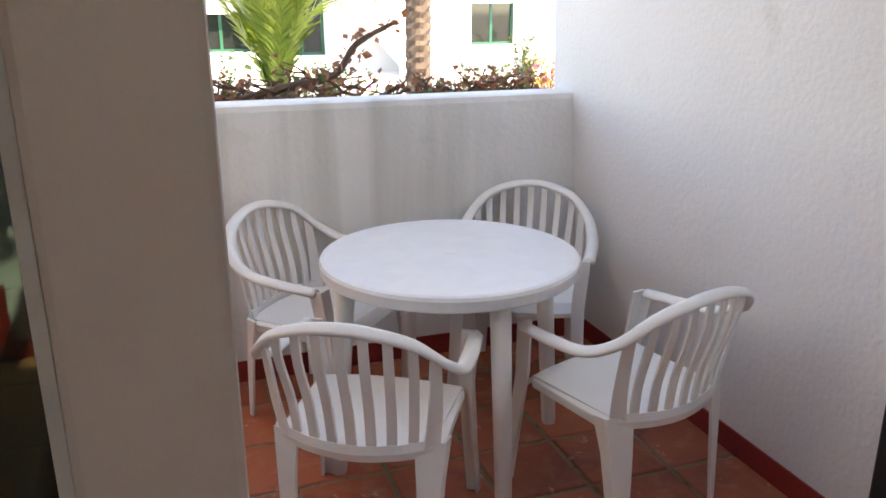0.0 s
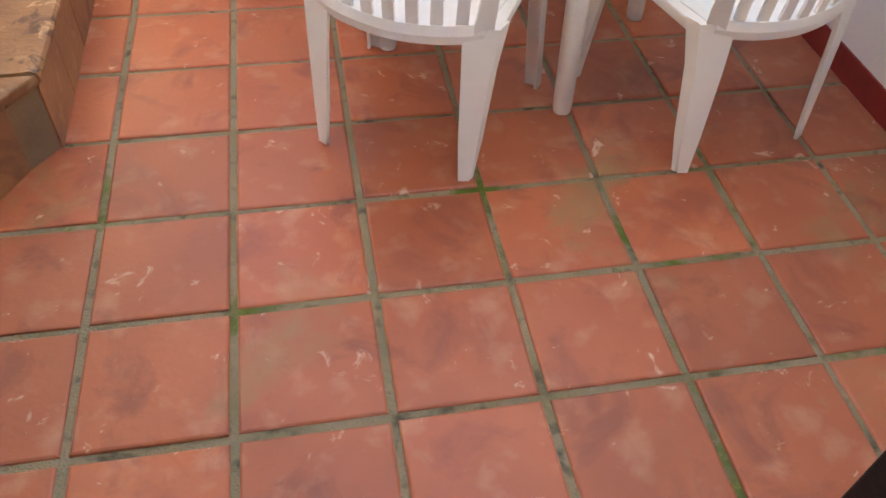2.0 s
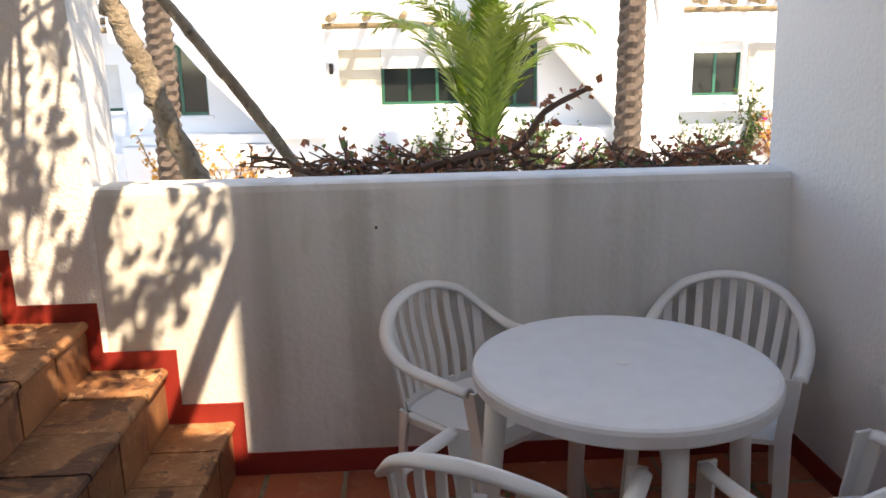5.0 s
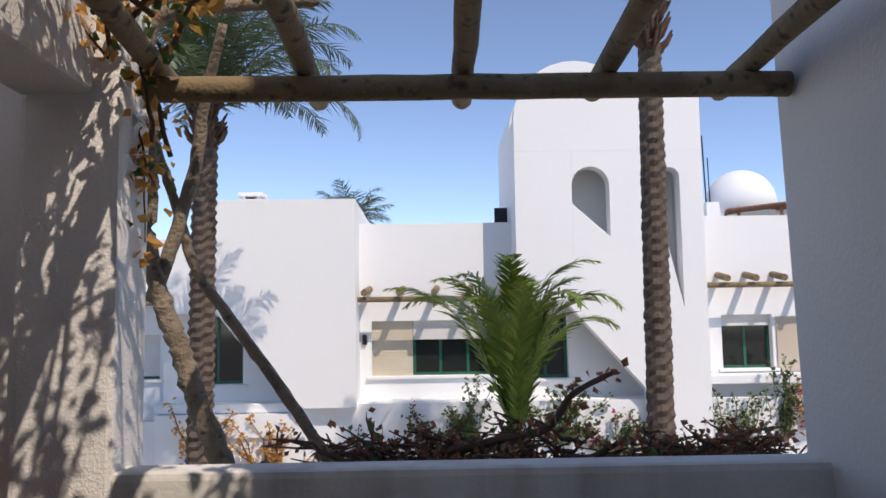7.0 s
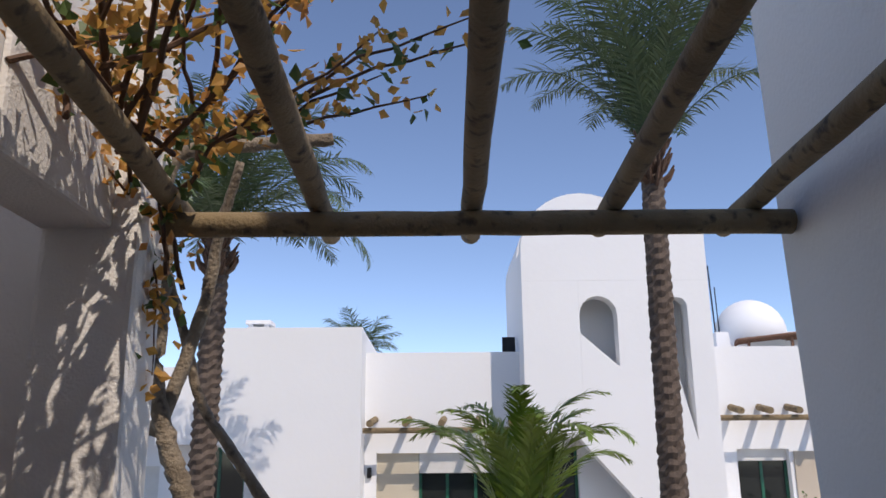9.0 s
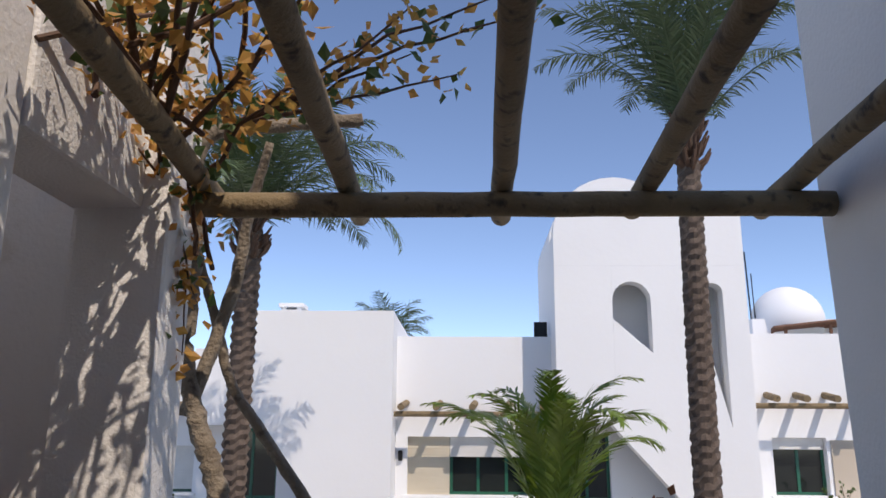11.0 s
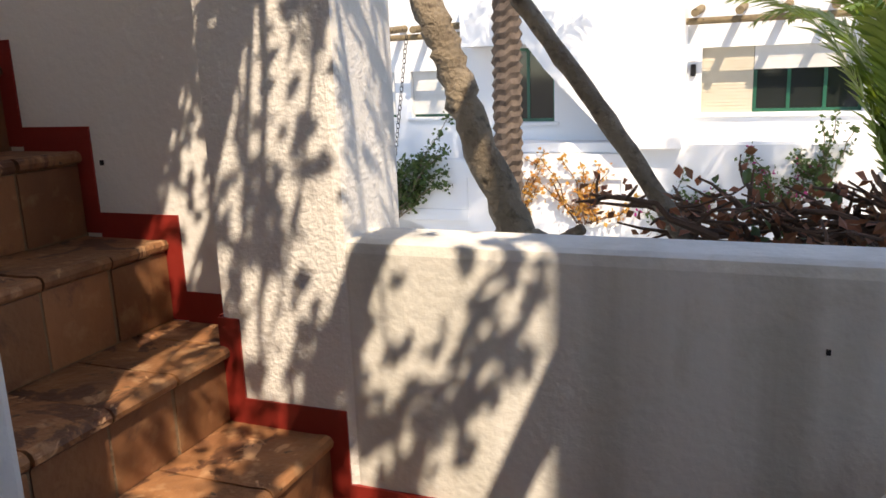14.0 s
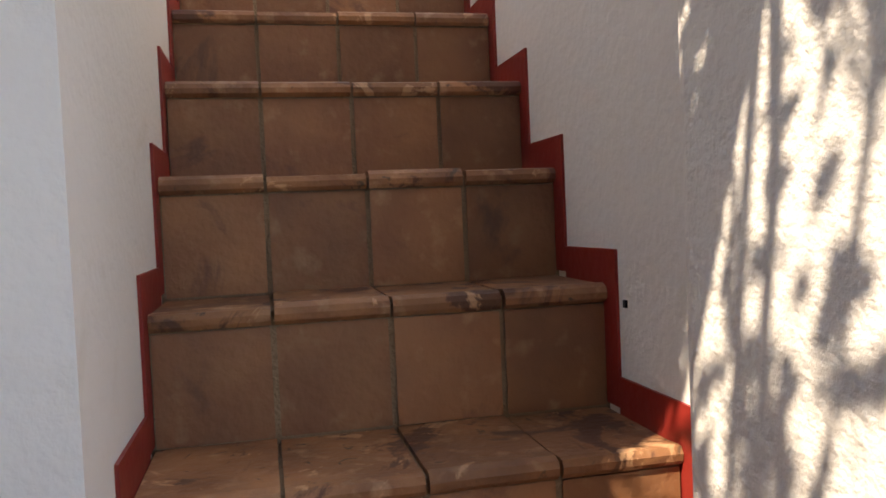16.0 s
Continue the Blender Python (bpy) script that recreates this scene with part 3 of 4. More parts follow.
block = thing("apartment_building", "white rendered apartment house with flat roofs and a tower", "building", (0, 11.95, GZ))
def bpart(name, bm, material, parent=None, label=""):
    ob = link(name, bm, material, None, label)
    ob.parent = parent if parent is not None else block
    if parent is None:
        ob.matrix_parent_inverse = Matrix.Translation((0, -11.95, -GZ))
    return ob

YF, YK = 11.95, 12.76
# front faces with their slanting cuts
bpart("wall", slab_xz(bmesh.new(), [(-0.98, 3.83), (-3.35, 3.83), (-3.35, 1.95), (-3.0, 1.5), (-1.86, 0.30), (-0.98, 0.30)], YF, YF + 0.3), FACADE)
bpart("wall", boxed(-3.35, -0.98, YF + 0.302, 16, 1.9, 3.82), FACADE)
bpart("wall", boxed(-1.25, -0.982, YF + 0.302, YK, 0.3, 1.9), FACADE)
bpart("wall", boxed(-4.45, -3.36, 12.2, 16, 1.9, 3.2), FACADE)
bpart("chimney", boxed(-3.15, -2.75, 12.8, 13.2, 3.83, 3.98, 0.01), FACADE)
bpart("chimney_cap", boxed(-3.18, -2.72, 12.77, 13.23, 4.03, 4.1, 0.01), FACADE)
for k in range(4):
    bpart("chimney_leg", boxed(-3.13 + 0.28 * (k % 2), -3.05 + 0.28 * (k % 2), 12.82 + 0.25 * (k // 2), 12.9 + 0.25 * (k // 2), 3.98, 4.03), FACADE)

def wall_with_holes(x0, x1, z0, z1, holes, y0, y1, material=FACADE):
    """A wall in pieces round rectangular holes (sorted along x, none over another)."""
    def piece(a, b, c, d):
        bpart("wall", boxed(a, b, y0, y1, c, d), material)
    x = x0
    for a, b, c, d in holes:
        if a > x:
            piece(x, a, z0, z1)
        if c > z0:
            piece(a, b, z0, c)
        if d < z1:
            piece(a, b, d, z1)
        x = b
    if x1 > x:
        piece(x, x1, z0, z1)

def window(x0, x1, z0, z1, y, shutter=0.0, cream=0.0, mullions=1):
    """A green-framed sliding window, set back in its hole, with a roller shutter part down."""
    w = bpart("window", boxed(x0, x1, y + 0.16, y + 0.2, z0, z0 + 0.05), GREEN)
    t = 0.05
    xa = x0 + cream
    for a, b, c, d in ((xa, xa + t, z0 + 0.05, z1), (x1 - t, x1, z0 + 0.05, z1), (xa + t, x1 - t, z1 - t, z1)):
        part("frame", boxed(a, b, y + 0.15, y + 0.2, c, d), GREEN, w)
    for k in range(1, mullions + 1):
        xm = xa + (x1 - xa) * k / (mullions + 1)
        part("mullion", boxed(xm - 0.025, xm + 0.025, y + 0.155, y + 0.195, z0 + 0.05, z1 - t), GREEN, w)
    p = part("pane", boxed(xa + t, x1 - t, y + 0.17, y + 0.176, z0 + 0.05, z1 - t), DARK_GLASS, w)
    # black sheet behind the pane, painting the room's darkness
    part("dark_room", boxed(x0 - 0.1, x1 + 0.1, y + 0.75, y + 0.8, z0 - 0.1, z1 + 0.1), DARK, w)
    def slats(a, b, c, d, m):
        n = max(2, int((d - c) / 0.05))
        for k in range(n):
            zz = c + (d - c) * k / n
            part("slat", boxed(a, b, y + 0.10, y + 0.125, zz + 0.003, zz + (d - c) / n - 0.003), m, w)
        part("shutter_lining", boxed(a, b, y + 0.112, y + 0.12, c, d), m, w)
    if cream:
        slats(x0, xa - 0.004, z0, z1, SLAT)
    if shutter:
        slats(xa + 0.004, x1 - 0.004, z1 - shutter, z1, SLAT_W)
    part("sill", boxed(x0 - 0.08, x1 + 0.08, y - 0.06, y + 0.14, z0 - 0.055, z0 - 0.003, 0.01), FACADE, w)
    return w

# middle bay
wall_with_holes(-0.98, 4.2, -0.2, 3.49, [(-0.77, 1.45, 0.76, 1.735), (1.95, 2.75, 0.68, 1.80)], YK, YK + 0.22)
window(-0.77, 1.45, 0.76, 1.735, YK, 0.34, 0.74, 2)
window(1.95, 2.75, 0.68, 1.80, YK, 0.0, 0.0, 1)
wall_with_holes(-4.45, -1.25, -0.2, 1.898, [(-4.0, -3.05, 0.66, 1.86)], YK, YK + 0.22)
window(-4.0, -3.05, 0.66, 1.86, YK, 0.0, 0.0, 1)
bpart("ledge", boxed(-4.45, 4.4, YK - 0.45, YK - 0.002, 0.2, 0.36, 0.02), FACADE)
bpart("wall", boxed(-1.86, 9.5, YK - 0.6, YK - 0.452, GZ, 0.34), FACADE)
bpart("meter_box", boxed(-0.93, -0.85, YK - 0.06, YK, 1.32, 1.50, 0.02), IRON)
# tower, its arched niche and slot
def arch_hole(x0, x1, zs, zb0, zb1, n=10):
    r = (x1 - x0) / 2
    arc = [(x0 + r - r * math.cos(math.pi * k / n), zs + r * math.sin(math.pi * k / n)) for k in range(n + 1)]
    return [(x0, zb0)] + arc + [(x1, zb1)]

bm = bmesh.new()
c = 2.85
topl = [(c - 1.08 * math.cos(math.pi * k / 16), 5.2 + 1.02 * math.sin(math.pi * k / 16)) for k in range(14)]
slab_xz(bm, [(1.77, 4.62)] + topl + [(3.72, 5.62), (5.02, 5.62), (5.02, 4.62)], YF, YF + 0.3)
h1 = arch_hole(2.75, 3.40, 4.02, 3.70, 3.12)
h2 = arch_hole(4.28, 4.62, 4.15, 3.4, 1.9)
slab_xz(bm, [(1.77, 4.618), (1.77, 1.95), (2.66, 1.95), (2.748, 1.85), (2.748, 3.70)] + h1[1:2] + [(2.748, 4.02), (2.748, 4.618)], YF, YF + 0.3)
slab_xz(bm, [(2.75, 4.618)] + h1[1:12] + [(3.40, 4.618)], YF, YF + 0.3)
slab_xz(bm, [(2.75, 3.70), (2.75, 1.84), (3.40, 1.12), (3.40, 3.12)], YF, YF + 0.3)
slab_xz(bm, [(3.40, 4.618), (3.40, 1.12), (3.95, 0.5), (3.95, GZ), (4.28, GZ), (4.28, 4.618)], YF, YF + 0.3)
slab_xz(bm, [(4.28, 4.618)] + h2[1:12] + [(4.62, 4.618)], YF, YF + 0.3)
slab_xz(bm, [(4.28, 3.4), (4.28, GZ), (4.62, GZ), (4.62, 1.9)], YF, YF + 0.3)
slab_xz(bm, [(4.62, 4.618), (4.62, GZ), (5.02, GZ), (5.02, 4.618)], YF, YF + 0.3)
bpart("tower_front", bm, FACADE)
bm = slab_xz(bmesh.new(), [(1.77, 1.95), (1.77, 4.6)] + topl + [(3.72, 5.61), (5.02, 5.61), (5.02, 1.95)], YF + 0.75, 15.0)
box(bm, 1.77, 2.07, YF + 0.302, YF + 0.748, 1.95, 5.2)
box(bm, 4.72, 5.02, YF + 0.302, YF + 0.748, GZ, 5.6)
box(bm, 2.07, 4.72, YF + 0.302, YF + 0.748, 4.6, 5.5)
bpart("tower", bm, FACADE)
bpart("wall", boxed(1.77, 2.07, YF + 0.302, YK, 1.95, 2.0), FACADE)
bpart("railing", boxed(1.5, 1.74, YK + 0.3, YK + 0.33, 3.4, 3.8), IRON)
# right-hand wing
wall_with_holes(5.02, 10.5, -0.2, 3.56, [(5.53, 6.45, 0.80, 1.76)], YK, YK + 0.22)
window(5.53, 6.45, 0.80, 1.76, YK, 0.2, 0.0, 1)
bpart("beige_wall", boxed(6.52, 8.2, YK - 0.03, YK - 0.004, 0.75, 1.72), mat("beige_render", (0.55, 0.47, 0.38), (0.5, 0.43, 0.34), 1, 0.9))
bpart("ledge", boxed(5.02, 10.5, YK - 0.45, YK - 0.032, 0.56, 0.72, 0.02), FACADE)
bpart("roof", boxed(-1.0, 10.5, YK + 0.221, 24, 3.2, 3.4), FACADE)

def short_logs(xs, y0, y1, z, beam):
    for x in xs:
        bm = sweep(bmesh.new(), [Vector((x + 0.05, y1, z + 0.16)), Vector((x, y0, z + 0.07))], 0.06, 10)
        bpart("log", bm, LOG)
    bm = sweep(bmesh.new(), [Vector((beam[0], y0 + 0.18, z - 0.04)), Vector((beam[1], y0 + 0.18, z - 0.04))], 0.05, 10)
    bpart("log_beam", bm, LOG)
short_logs((-0.85, -0.25, 0.36, 0.97, 1.55), YK - 0.62, YK, 2.15, (-0.98, 1.72))
short_logs((5.45, 5.95, 6.45, 6.95, 7.45), YK - 0.62, YK, 2.32, (5.1, 8.0))
short_logs((-6.3, -5.8, -5.3, -4.8), YK - 0.5, YK + 0.5, 2.15, (-6.9, -4.3))

# the wing beyond the tall palm: shuttered windows, planted balcony, arched porch
wall_with_holes(-9.5, -4.45, -0.6, 3.0, [(-6.9, -6.0, 0.75, 1.55), (-5.7, -4.6, 0.75, 1.55)], 13.0, 13.2)
window(-6.9, -6.0, 0.75, 1.55, 13.0, 0.75, 0.0, 1)
window(-5.7, -4.6, 0.75, 1.55, 13.0, 0.75, 0.0, 1)
bpart("balcony", boxed(-9.5, -4.4, 12.2, 13.0, -0.95, -0.75, 0.01), FACADE)
bpart("balcony_wall", boxed(-9.5, -4.4, 12.2, 12.34, -0.75, 0.1, 0.02), FACADE)
bm = bmesh.new()
hole = arch_hole(-6.7, -4.75, -1.95, GZ, GZ, 14)
slab_xz(bm, [(-6.7, -0.952)] + hole[1:16] + [(-4.75, -0.952)], 12.3, 12.6)
box(bm, -9.5, -6.7, 12.3, 12.6, GZ, -0.952)
box(bm, -4.75, -4.4, 12.3, 12.6, GZ, -0.952)
bpart("arcade", bm, FACADE)
bpart("porch_wall", boxed(-9.5, -4.4, 13.8, 14.0, GZ, -0.96), FACADE)
# black slab, the doorway's darkness put into its colour
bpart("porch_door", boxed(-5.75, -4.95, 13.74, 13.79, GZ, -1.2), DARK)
# arched ground-floor windows
xs = [(-3.15, -2.5), (-1.95, -1.3), (-0.75, -0.1)]
x = -4.4
for a, b in xs:
    bpart("lower_wall", boxed(x, a, YK - 0.55, YK - 0.3, GZ, -0.2), FACADE)
    h = arch_hole(a, b, -1.7, -3.0, -3.0, 10)
    bpart("arch", slab_xz(bmesh.new(), [(a, -0.2)] + h[1:12] + [(b, -0.2)], YK - 0.55, YK - 0.3), FACADE)
    bpart("arch_sill", boxed(a, b, YK - 0.55, YK - 0.3, GZ, -3.0), FACADE)
    x = b
bpart("lower_wall", boxed(x, 1.0, YK - 0.62, YK - 0.605, GZ, -0.2), FACADE)
for a, b in xs:
    for k in range(28):
        bpart("slat", boxed(a, b, YK - 0.42, YK - 0.40, -3.0 + k * 0.05 + 0.004, -3.0 + k * 0.05 + 0.046), SLAT_W)
    bpart("arch_blind", boxed(a, b, YK - 0.39, YK - 0.36, -3.0, -1.2), FACADE)
bpart("wall", boxed(-4.4, -1.86, YK - 0.6, YK - 0.31, -0.2, 0.19), FACADE)

# dome house farther back
dome = thing("domed_house", "white roof terrace with a small dome and a reed shade", "building", (8.7, 19.0, GZ))
dm = bmesh.new()
bmesh.ops.create_uvsphere(dm, u_segments=32, v_segments=16, radius=0.92)
d1 = part("dome", dm, FACADE, dome, smooth=True)
d1.location = (0, 0.5, 4.75 - GZ)
part("wall", boxed(-1.1, 3.0, 0, 3, 0, 4.75 - GZ), FACADE, dome)
for k in range(14):
    bm = sweep(bmesh.new(), [Vector((-0.9 + k * 0.02, -0.9 + k * 0.07, 4.35 - GZ + random.uniform(0, 0.1))), Vector((1.6, -0.9 + k * 0.07, 4.6 - GZ + random.uniform(0, 0.1)))], 0.035, 6)
    part("reed", bm, REED, dome)
for x in (-0.6, 0.5, 1.4):
    part("post", boxed(x, x + 0.06, -0.8, -0.74, 3.4 - GZ, 4.5 - GZ), REED, dome)
part("shade_net", boxed(-0.5, 1.4, -0.7, -0.68, 3.6 - GZ, 4.2 - GZ), LEAF_G, dome)
bm = sweep(bmesh.new(), [Vector((-1.0, 0.3, 4.7 - GZ)), Vector((-1.05, 0.3, 6.6 - GZ))], 0.02, 6)
part("antenna", bm, IRON, dome)
part("antenna", sweep(bmesh.new(), [Vector((-0.9, 0.3, 4.7 - GZ)), Vector((-0.92, 0.3, 6.0 - GZ))], 0.015, 6), IRON, dome)

# ---- plants ----
def mesh_ob(name, verts, faces, material, parent, label=""):
    me = bpy.data.meshes.new(name)
    me.from_pydata(verts, [], faces)
    me.materials.append(material)
    ob = new(name, me)
    if parent is not None:
        ob.parent = parent
    if label:
        ob["label"] = label
    return ob

def rand_dir(flat=1.0):
    v = Vector((random.gauss(0, 1), random.gauss(0, 1), random.gauss(0, 1) * flat))
    return v.normalized()

def frond_geo(verts, faces, base, az, elev, length, droop, leaf, step_=0.035, width=0.022, stiff=0.8, lean=0.7):
    """One feather leaf: a drooping midrib with two rows of blades."""
    h = Vector((math.cos(az), math.sin(az), 0))
    n = 16
    pts = []
    p = Vector(base)
    e = elev
    for i in range(n + 1):
        pts.append(p.copy())
        p = p + (h * math.cos(e) + Vector((0, 0, 1)) * math.sin(e)) * (length / n)
        e -= droop / n * (0.15 + 2.4 * (i / n) ** 1.8)
    side = Vector((-h.y, h.x, 0))
    for i in range(n):
        a, b = pts[i], pts[i + 1]
        w = 0.018 * (1 - i / n) + 0.004
        k = len(verts)
        verts.extend([a - side * w, a + side * w, b + side * w * 0.9, b - side * w * 0.9])
        faces.append((k, k + 1, k + 2, k + 3))
        up = Vector((0, 0, -w))
        k = len(verts)
        verts.extend([a + up, a + side * w, b + side * w * 0.9, b + up])
        faces.append((k, k + 1, k + 2, k + 3))
    m = int(length / step_)
    for i in range(2, m):
        t = i / m
        f = t * n
        j = min(int(f), n - 1)
        q = pts[j].lerp(pts[j + 1], f - j)
        d = (pts[j + 1] - pts[j]).normalized()
        up = side.cross(d)
        ll = leaf * (0.35 + 1.3 * t * (1 - t) * 2.2) * random.uniform(0.8, 1.1)
        if t > 0.9:
            ll *= 1.3 - t * 0.6
        for s in (-1, 1):
            out = (side * s * stiff + d * random.uniform(lean - 0.2, lean + 0.2) + up * random.uniform(-0.15, 0.45)).normalized()
            tip = q + out * ll + Vector((0, 0, -ll * 0.25 * random.random()))
            mid = q.lerp(tip, 0.45) + Vector((0, 0, ll * 0.05))
            wv = d.cross(out).cross(out).normalized() * width / 2
            k = len(verts)
            verts.extend([q - wv * 0.6, q + wv * 0.6, mid + wv, mid - wv, tip])
            faces.append((k, k + 1, k + 2, k + 3))
            faces.append((k + 3, k + 2, k + 4))

def palm(x, y, z0, z1, r0, r1, fronds, length, leaf, label, material, elev=(-0.5, 1.3), droop=1.1, bend=0.0, lean=0.7, blade=0.022):
    tree = thing("palm_tree", label, "palm tree", (x, y, z0))
    H = z1 - z0
    verts, faces = [], []
    sides = 18
    rows = int(H / 0.06)
    for j in range(rows + 1):
        t = j / rows
        r = r0 + (r1 - r0) * t
        for k in range(sides):
            a = 2 * math.pi * k / sides
            saw = (0.13 if (j + (k // 3) % 2) % 2 else -0.05) + random.uniform(-0.06, 0.06)
            rr = r * (1 + saw)
            verts.append((rr * math.cos(a) + bend * t * t, rr * math.sin(a), H * t + random.uniform(-0.01, 0.01)))
    for j in range(rows):
        for k in range(sides):
            faces.append((j * sides + k, j * sides + (k + 1) % sides, (j + 1) * sides + (k + 1) % sides, (j + 1) * sides + k))
    mesh_ob("trunk", verts, faces, PALM_BARK, tree)
    # old leaf bases under the crown
    bm = bmesh.new()
    for k in range(60):
        a = random.uniform(0, 6.283)
        zz = H - random.uniform(0.0, 0.55)
        d = Vector((math.cos(a), math.sin(a), 0))
        b = Vector((bend, 0, zz)) + d * r1 * 0.8
        sweep(bm, [b, b + d * 0.09 + Vector((0, 0, 0.07)), b + d * 0.15 + Vector((0, 0, 0.18))], (0.035, 0.012), 5)
    part("old_leaf_base", bm, TWIG, tree)["kind"] = "stuff"
    verts, faces = [], []
    for k in range(fronds):
        t = (k + 0.5) / fronds
        az = k * 2.39996 + random.uniform(-0.2, 0.2)
        e = elev[0] + (elev[1] - elev[0]) * t + random.uniform(-0.12, 0.12)
        frond_geo(verts, faces, (bend + 0.06 * math.cos(az), 0.06 * math.sin(az), H - 0.05 + 0.25 * t), az, e, length * random.uniform(0.85, 1.1), droop * random.uniform(0.8, 1.3), leaf, width=blade, lean=lean)
    mesh_ob("crown", verts, faces, material, tree)
    return tree

random.seed(5)
palm(2.70, 7.0, GZ, 5.15, 0.15, 0.115, 34, 2.2, 0.40, "tall slender palm with grey-green feathery crown", FROND, (0.95, 1.5), 1.7, 0.05)
palm(-2.58, 8.5, GZ, 4.5, 0.16, 0.145, 44, 2.3, 0.40, "tall palm with rough ringed trunk behind the vine", FROND, (0.35, 1.4), 1.8, 0.03)
palm(1.385, 9.0, GZ, 0.25, 0.10, 0.10, 16, 2.65, 0.40, "young palm with bright green arching fronds", FROND_Y, (1.33, 1.55), 2.15, lean=1.25, blade=0.034)
palm(-1.62, 18.0, GZ, 4.05, 0.2, 0.18, 30, 1.15, 0.42, "distant palm crown behind the flat roofs", FROND, (-0.4, 1.3), 1.2)

def leaves(points, size, material, name, parent=None, count=None, label=""):
    """Small folded leaves at the points."""
    verts, faces = [], []
    for p in points:
        d = rand_dir(0.8)
        s = d.cross(rand_dir()).normalized()
        u = d.cross(s)
        l = size * random.uniform(0.6, 1.2)
        w = l * 0.36
        k = len(verts)
        verts.extend([p, p + d * l * 0.45 + s * w + u * w * 0.3, p + d * l, p + d * l * 0.45 - s * w + u * w * 0.3, p + d * l * 0.5])
        faces.extend([(k, k + 1, k + 2, k + 4), (k, k + 4, k + 2, k + 3)])
    return mesh_ob(name, verts, faces, material, parent, label)

def wander(start, target, n, wob):
    start, target = Vector(start), Vector(target)
    pts = []
    off = Vector((0, 0, 0))
    for i in range(n + 1):
        t = i / n
        pts.append(start.lerp(target, t) + off * math.sin(math.pi * min(1, t * 1.0 + 0.0001)))
        off += Vector((random.uniform(-1, 1), random.uniform(-1, 1), random.uniform(-1, 1))) * wob
    return pts

random.seed(11)
vine = thing("climbing_vine", "old gnarled vine with sparse yellow-orange leaves on the pergola", "climbing plant", (0, 0, 0))
def limb(pts, r, n=8, jitter=0.10):
    line = spline(pts, n)
    for i in range(1, len(line) - 1):
        line[i] = line[i] + Vector((random.uniform(-1, 1), random.uniform(-1, 1), 0)) * r[0] * 0.12
    part("limb", sweep(bmesh.new(), line, r, 10, jitter=jitter), BARK, vine, smooth=True)
    return line

main = limb([(-0.45, 1.98, -0.3), (-0.50, 1.98, 0.9), (-0.60, 2.0, 1.1), (-0.73, 2.0, 1.40), (-0.80, 2.0, 1.62), (-0.865, 2.0, 1.78), (-0.93, 1.98, 2.05), (-0.92, 1.95, 2.5), (-0.9, 1.9, 3.0), (-0.55, 1.95, 3.1), (-0.2, 2.0, 3.15)], (0.055, 0.03))
limb([(0.02, 2.1, 0.8), (-0.15, 2.1, 1.07), (-0.37, 2.1, 1.40), (-0.61, 2.1, 1.73), (-0.765, 2.1, 1.96), (-0.86, 2.05, 2.3), (-0.92, 1.9, 2.58), (-0.9, 1.6, 2.85)], (0.03, 0.018))
limb([(-0.93, 2.02, 1.8), (-0.78, 2.05, 2.3), (-0.70, 2.0, 2.7), (-0.6, 1.9, 3.0)], (0.035, 0.02))
limb([(-0.53, 2.0, 1.0), (-0.47, 1.99, 1.08), (-0.41, 1.98, 1.12)], (0.02, 0.016))
tips = []
def shoot(a, b, n=10, r=(0.012, 0.004), wob=0.02):
    pts = wander(a, b, n, wob)
    part("shoot", sweep(bmesh.new(), pts, r, 6), TWIG, vine)
    tips.extend(pts[2:])
    return pts
for k in range(8):
    a = (random.uniform(-1.05, -0.75), random.uniform(1.5, 1.9), random.uniform(2.3, 2.9))
    shoot(a, (random.uniform(-1.2, -0.2), random.uniform(0.6, 1.9), random.uniform(2.7, 3.3)))
for k in range(18):
    a = (random.uniform(-1.0, -0.6), random.uniform(0.6, 1.8), random.uniform(2.72, 2.9))
    shoot(a, (random.uniform(-1.05, 0.15), random.uniform(-0.6, 1.6), random.uniform(2.85, 3.45)), r=(0.012, 0.004))
# extra shoots out of view, added to throw dappled shade on the parapet
for k in range(22):
    a = (random.uniform(-0.9, 0.3), random.uniform(-0.1, 0.35), random.uniform(2.84, 2.95))
    shoot(a, (a[0] + random.uniform(-0.35, 0.35), random.uniform(-0.9, 0.2), random.uniform(2.88, 3.3)), r=(0.010, 0.003))
for k in range(5):
    shoot((-0.7, 1.6, 2.95), (random.uniform(0.0, 0.6), random.uniform(1.2, 1.9), random.uniform(3.05, 3.4)), r=(0.012, 0.003))
for k in range(4):
    shoot((-1.0, 1.75, 2.75), (random.uniform(-1.0, -0.75), random.uniform(1.55, 1.8), random.uniform(1.9, 2.4)), r=(0.008, 0.003))
cloud = []
for p in tips:
    for k in range(7):
        if random.random() < 0.7:
            cloud.append(p + rand_dir() * random.uniform(0.01, 0.11))
random.shuffle(cloud)
cut = int(len(cloud) * 0.75)
lf = leaves(cloud[:cut], 0.06, LEAF_Y, "leaves", vine)
lf["kind"] = "stuff"
lf = leaves(cloud[cut:], 0.07, LEAF_G, "leaves", vine)
lf["kind"] = "stuff"

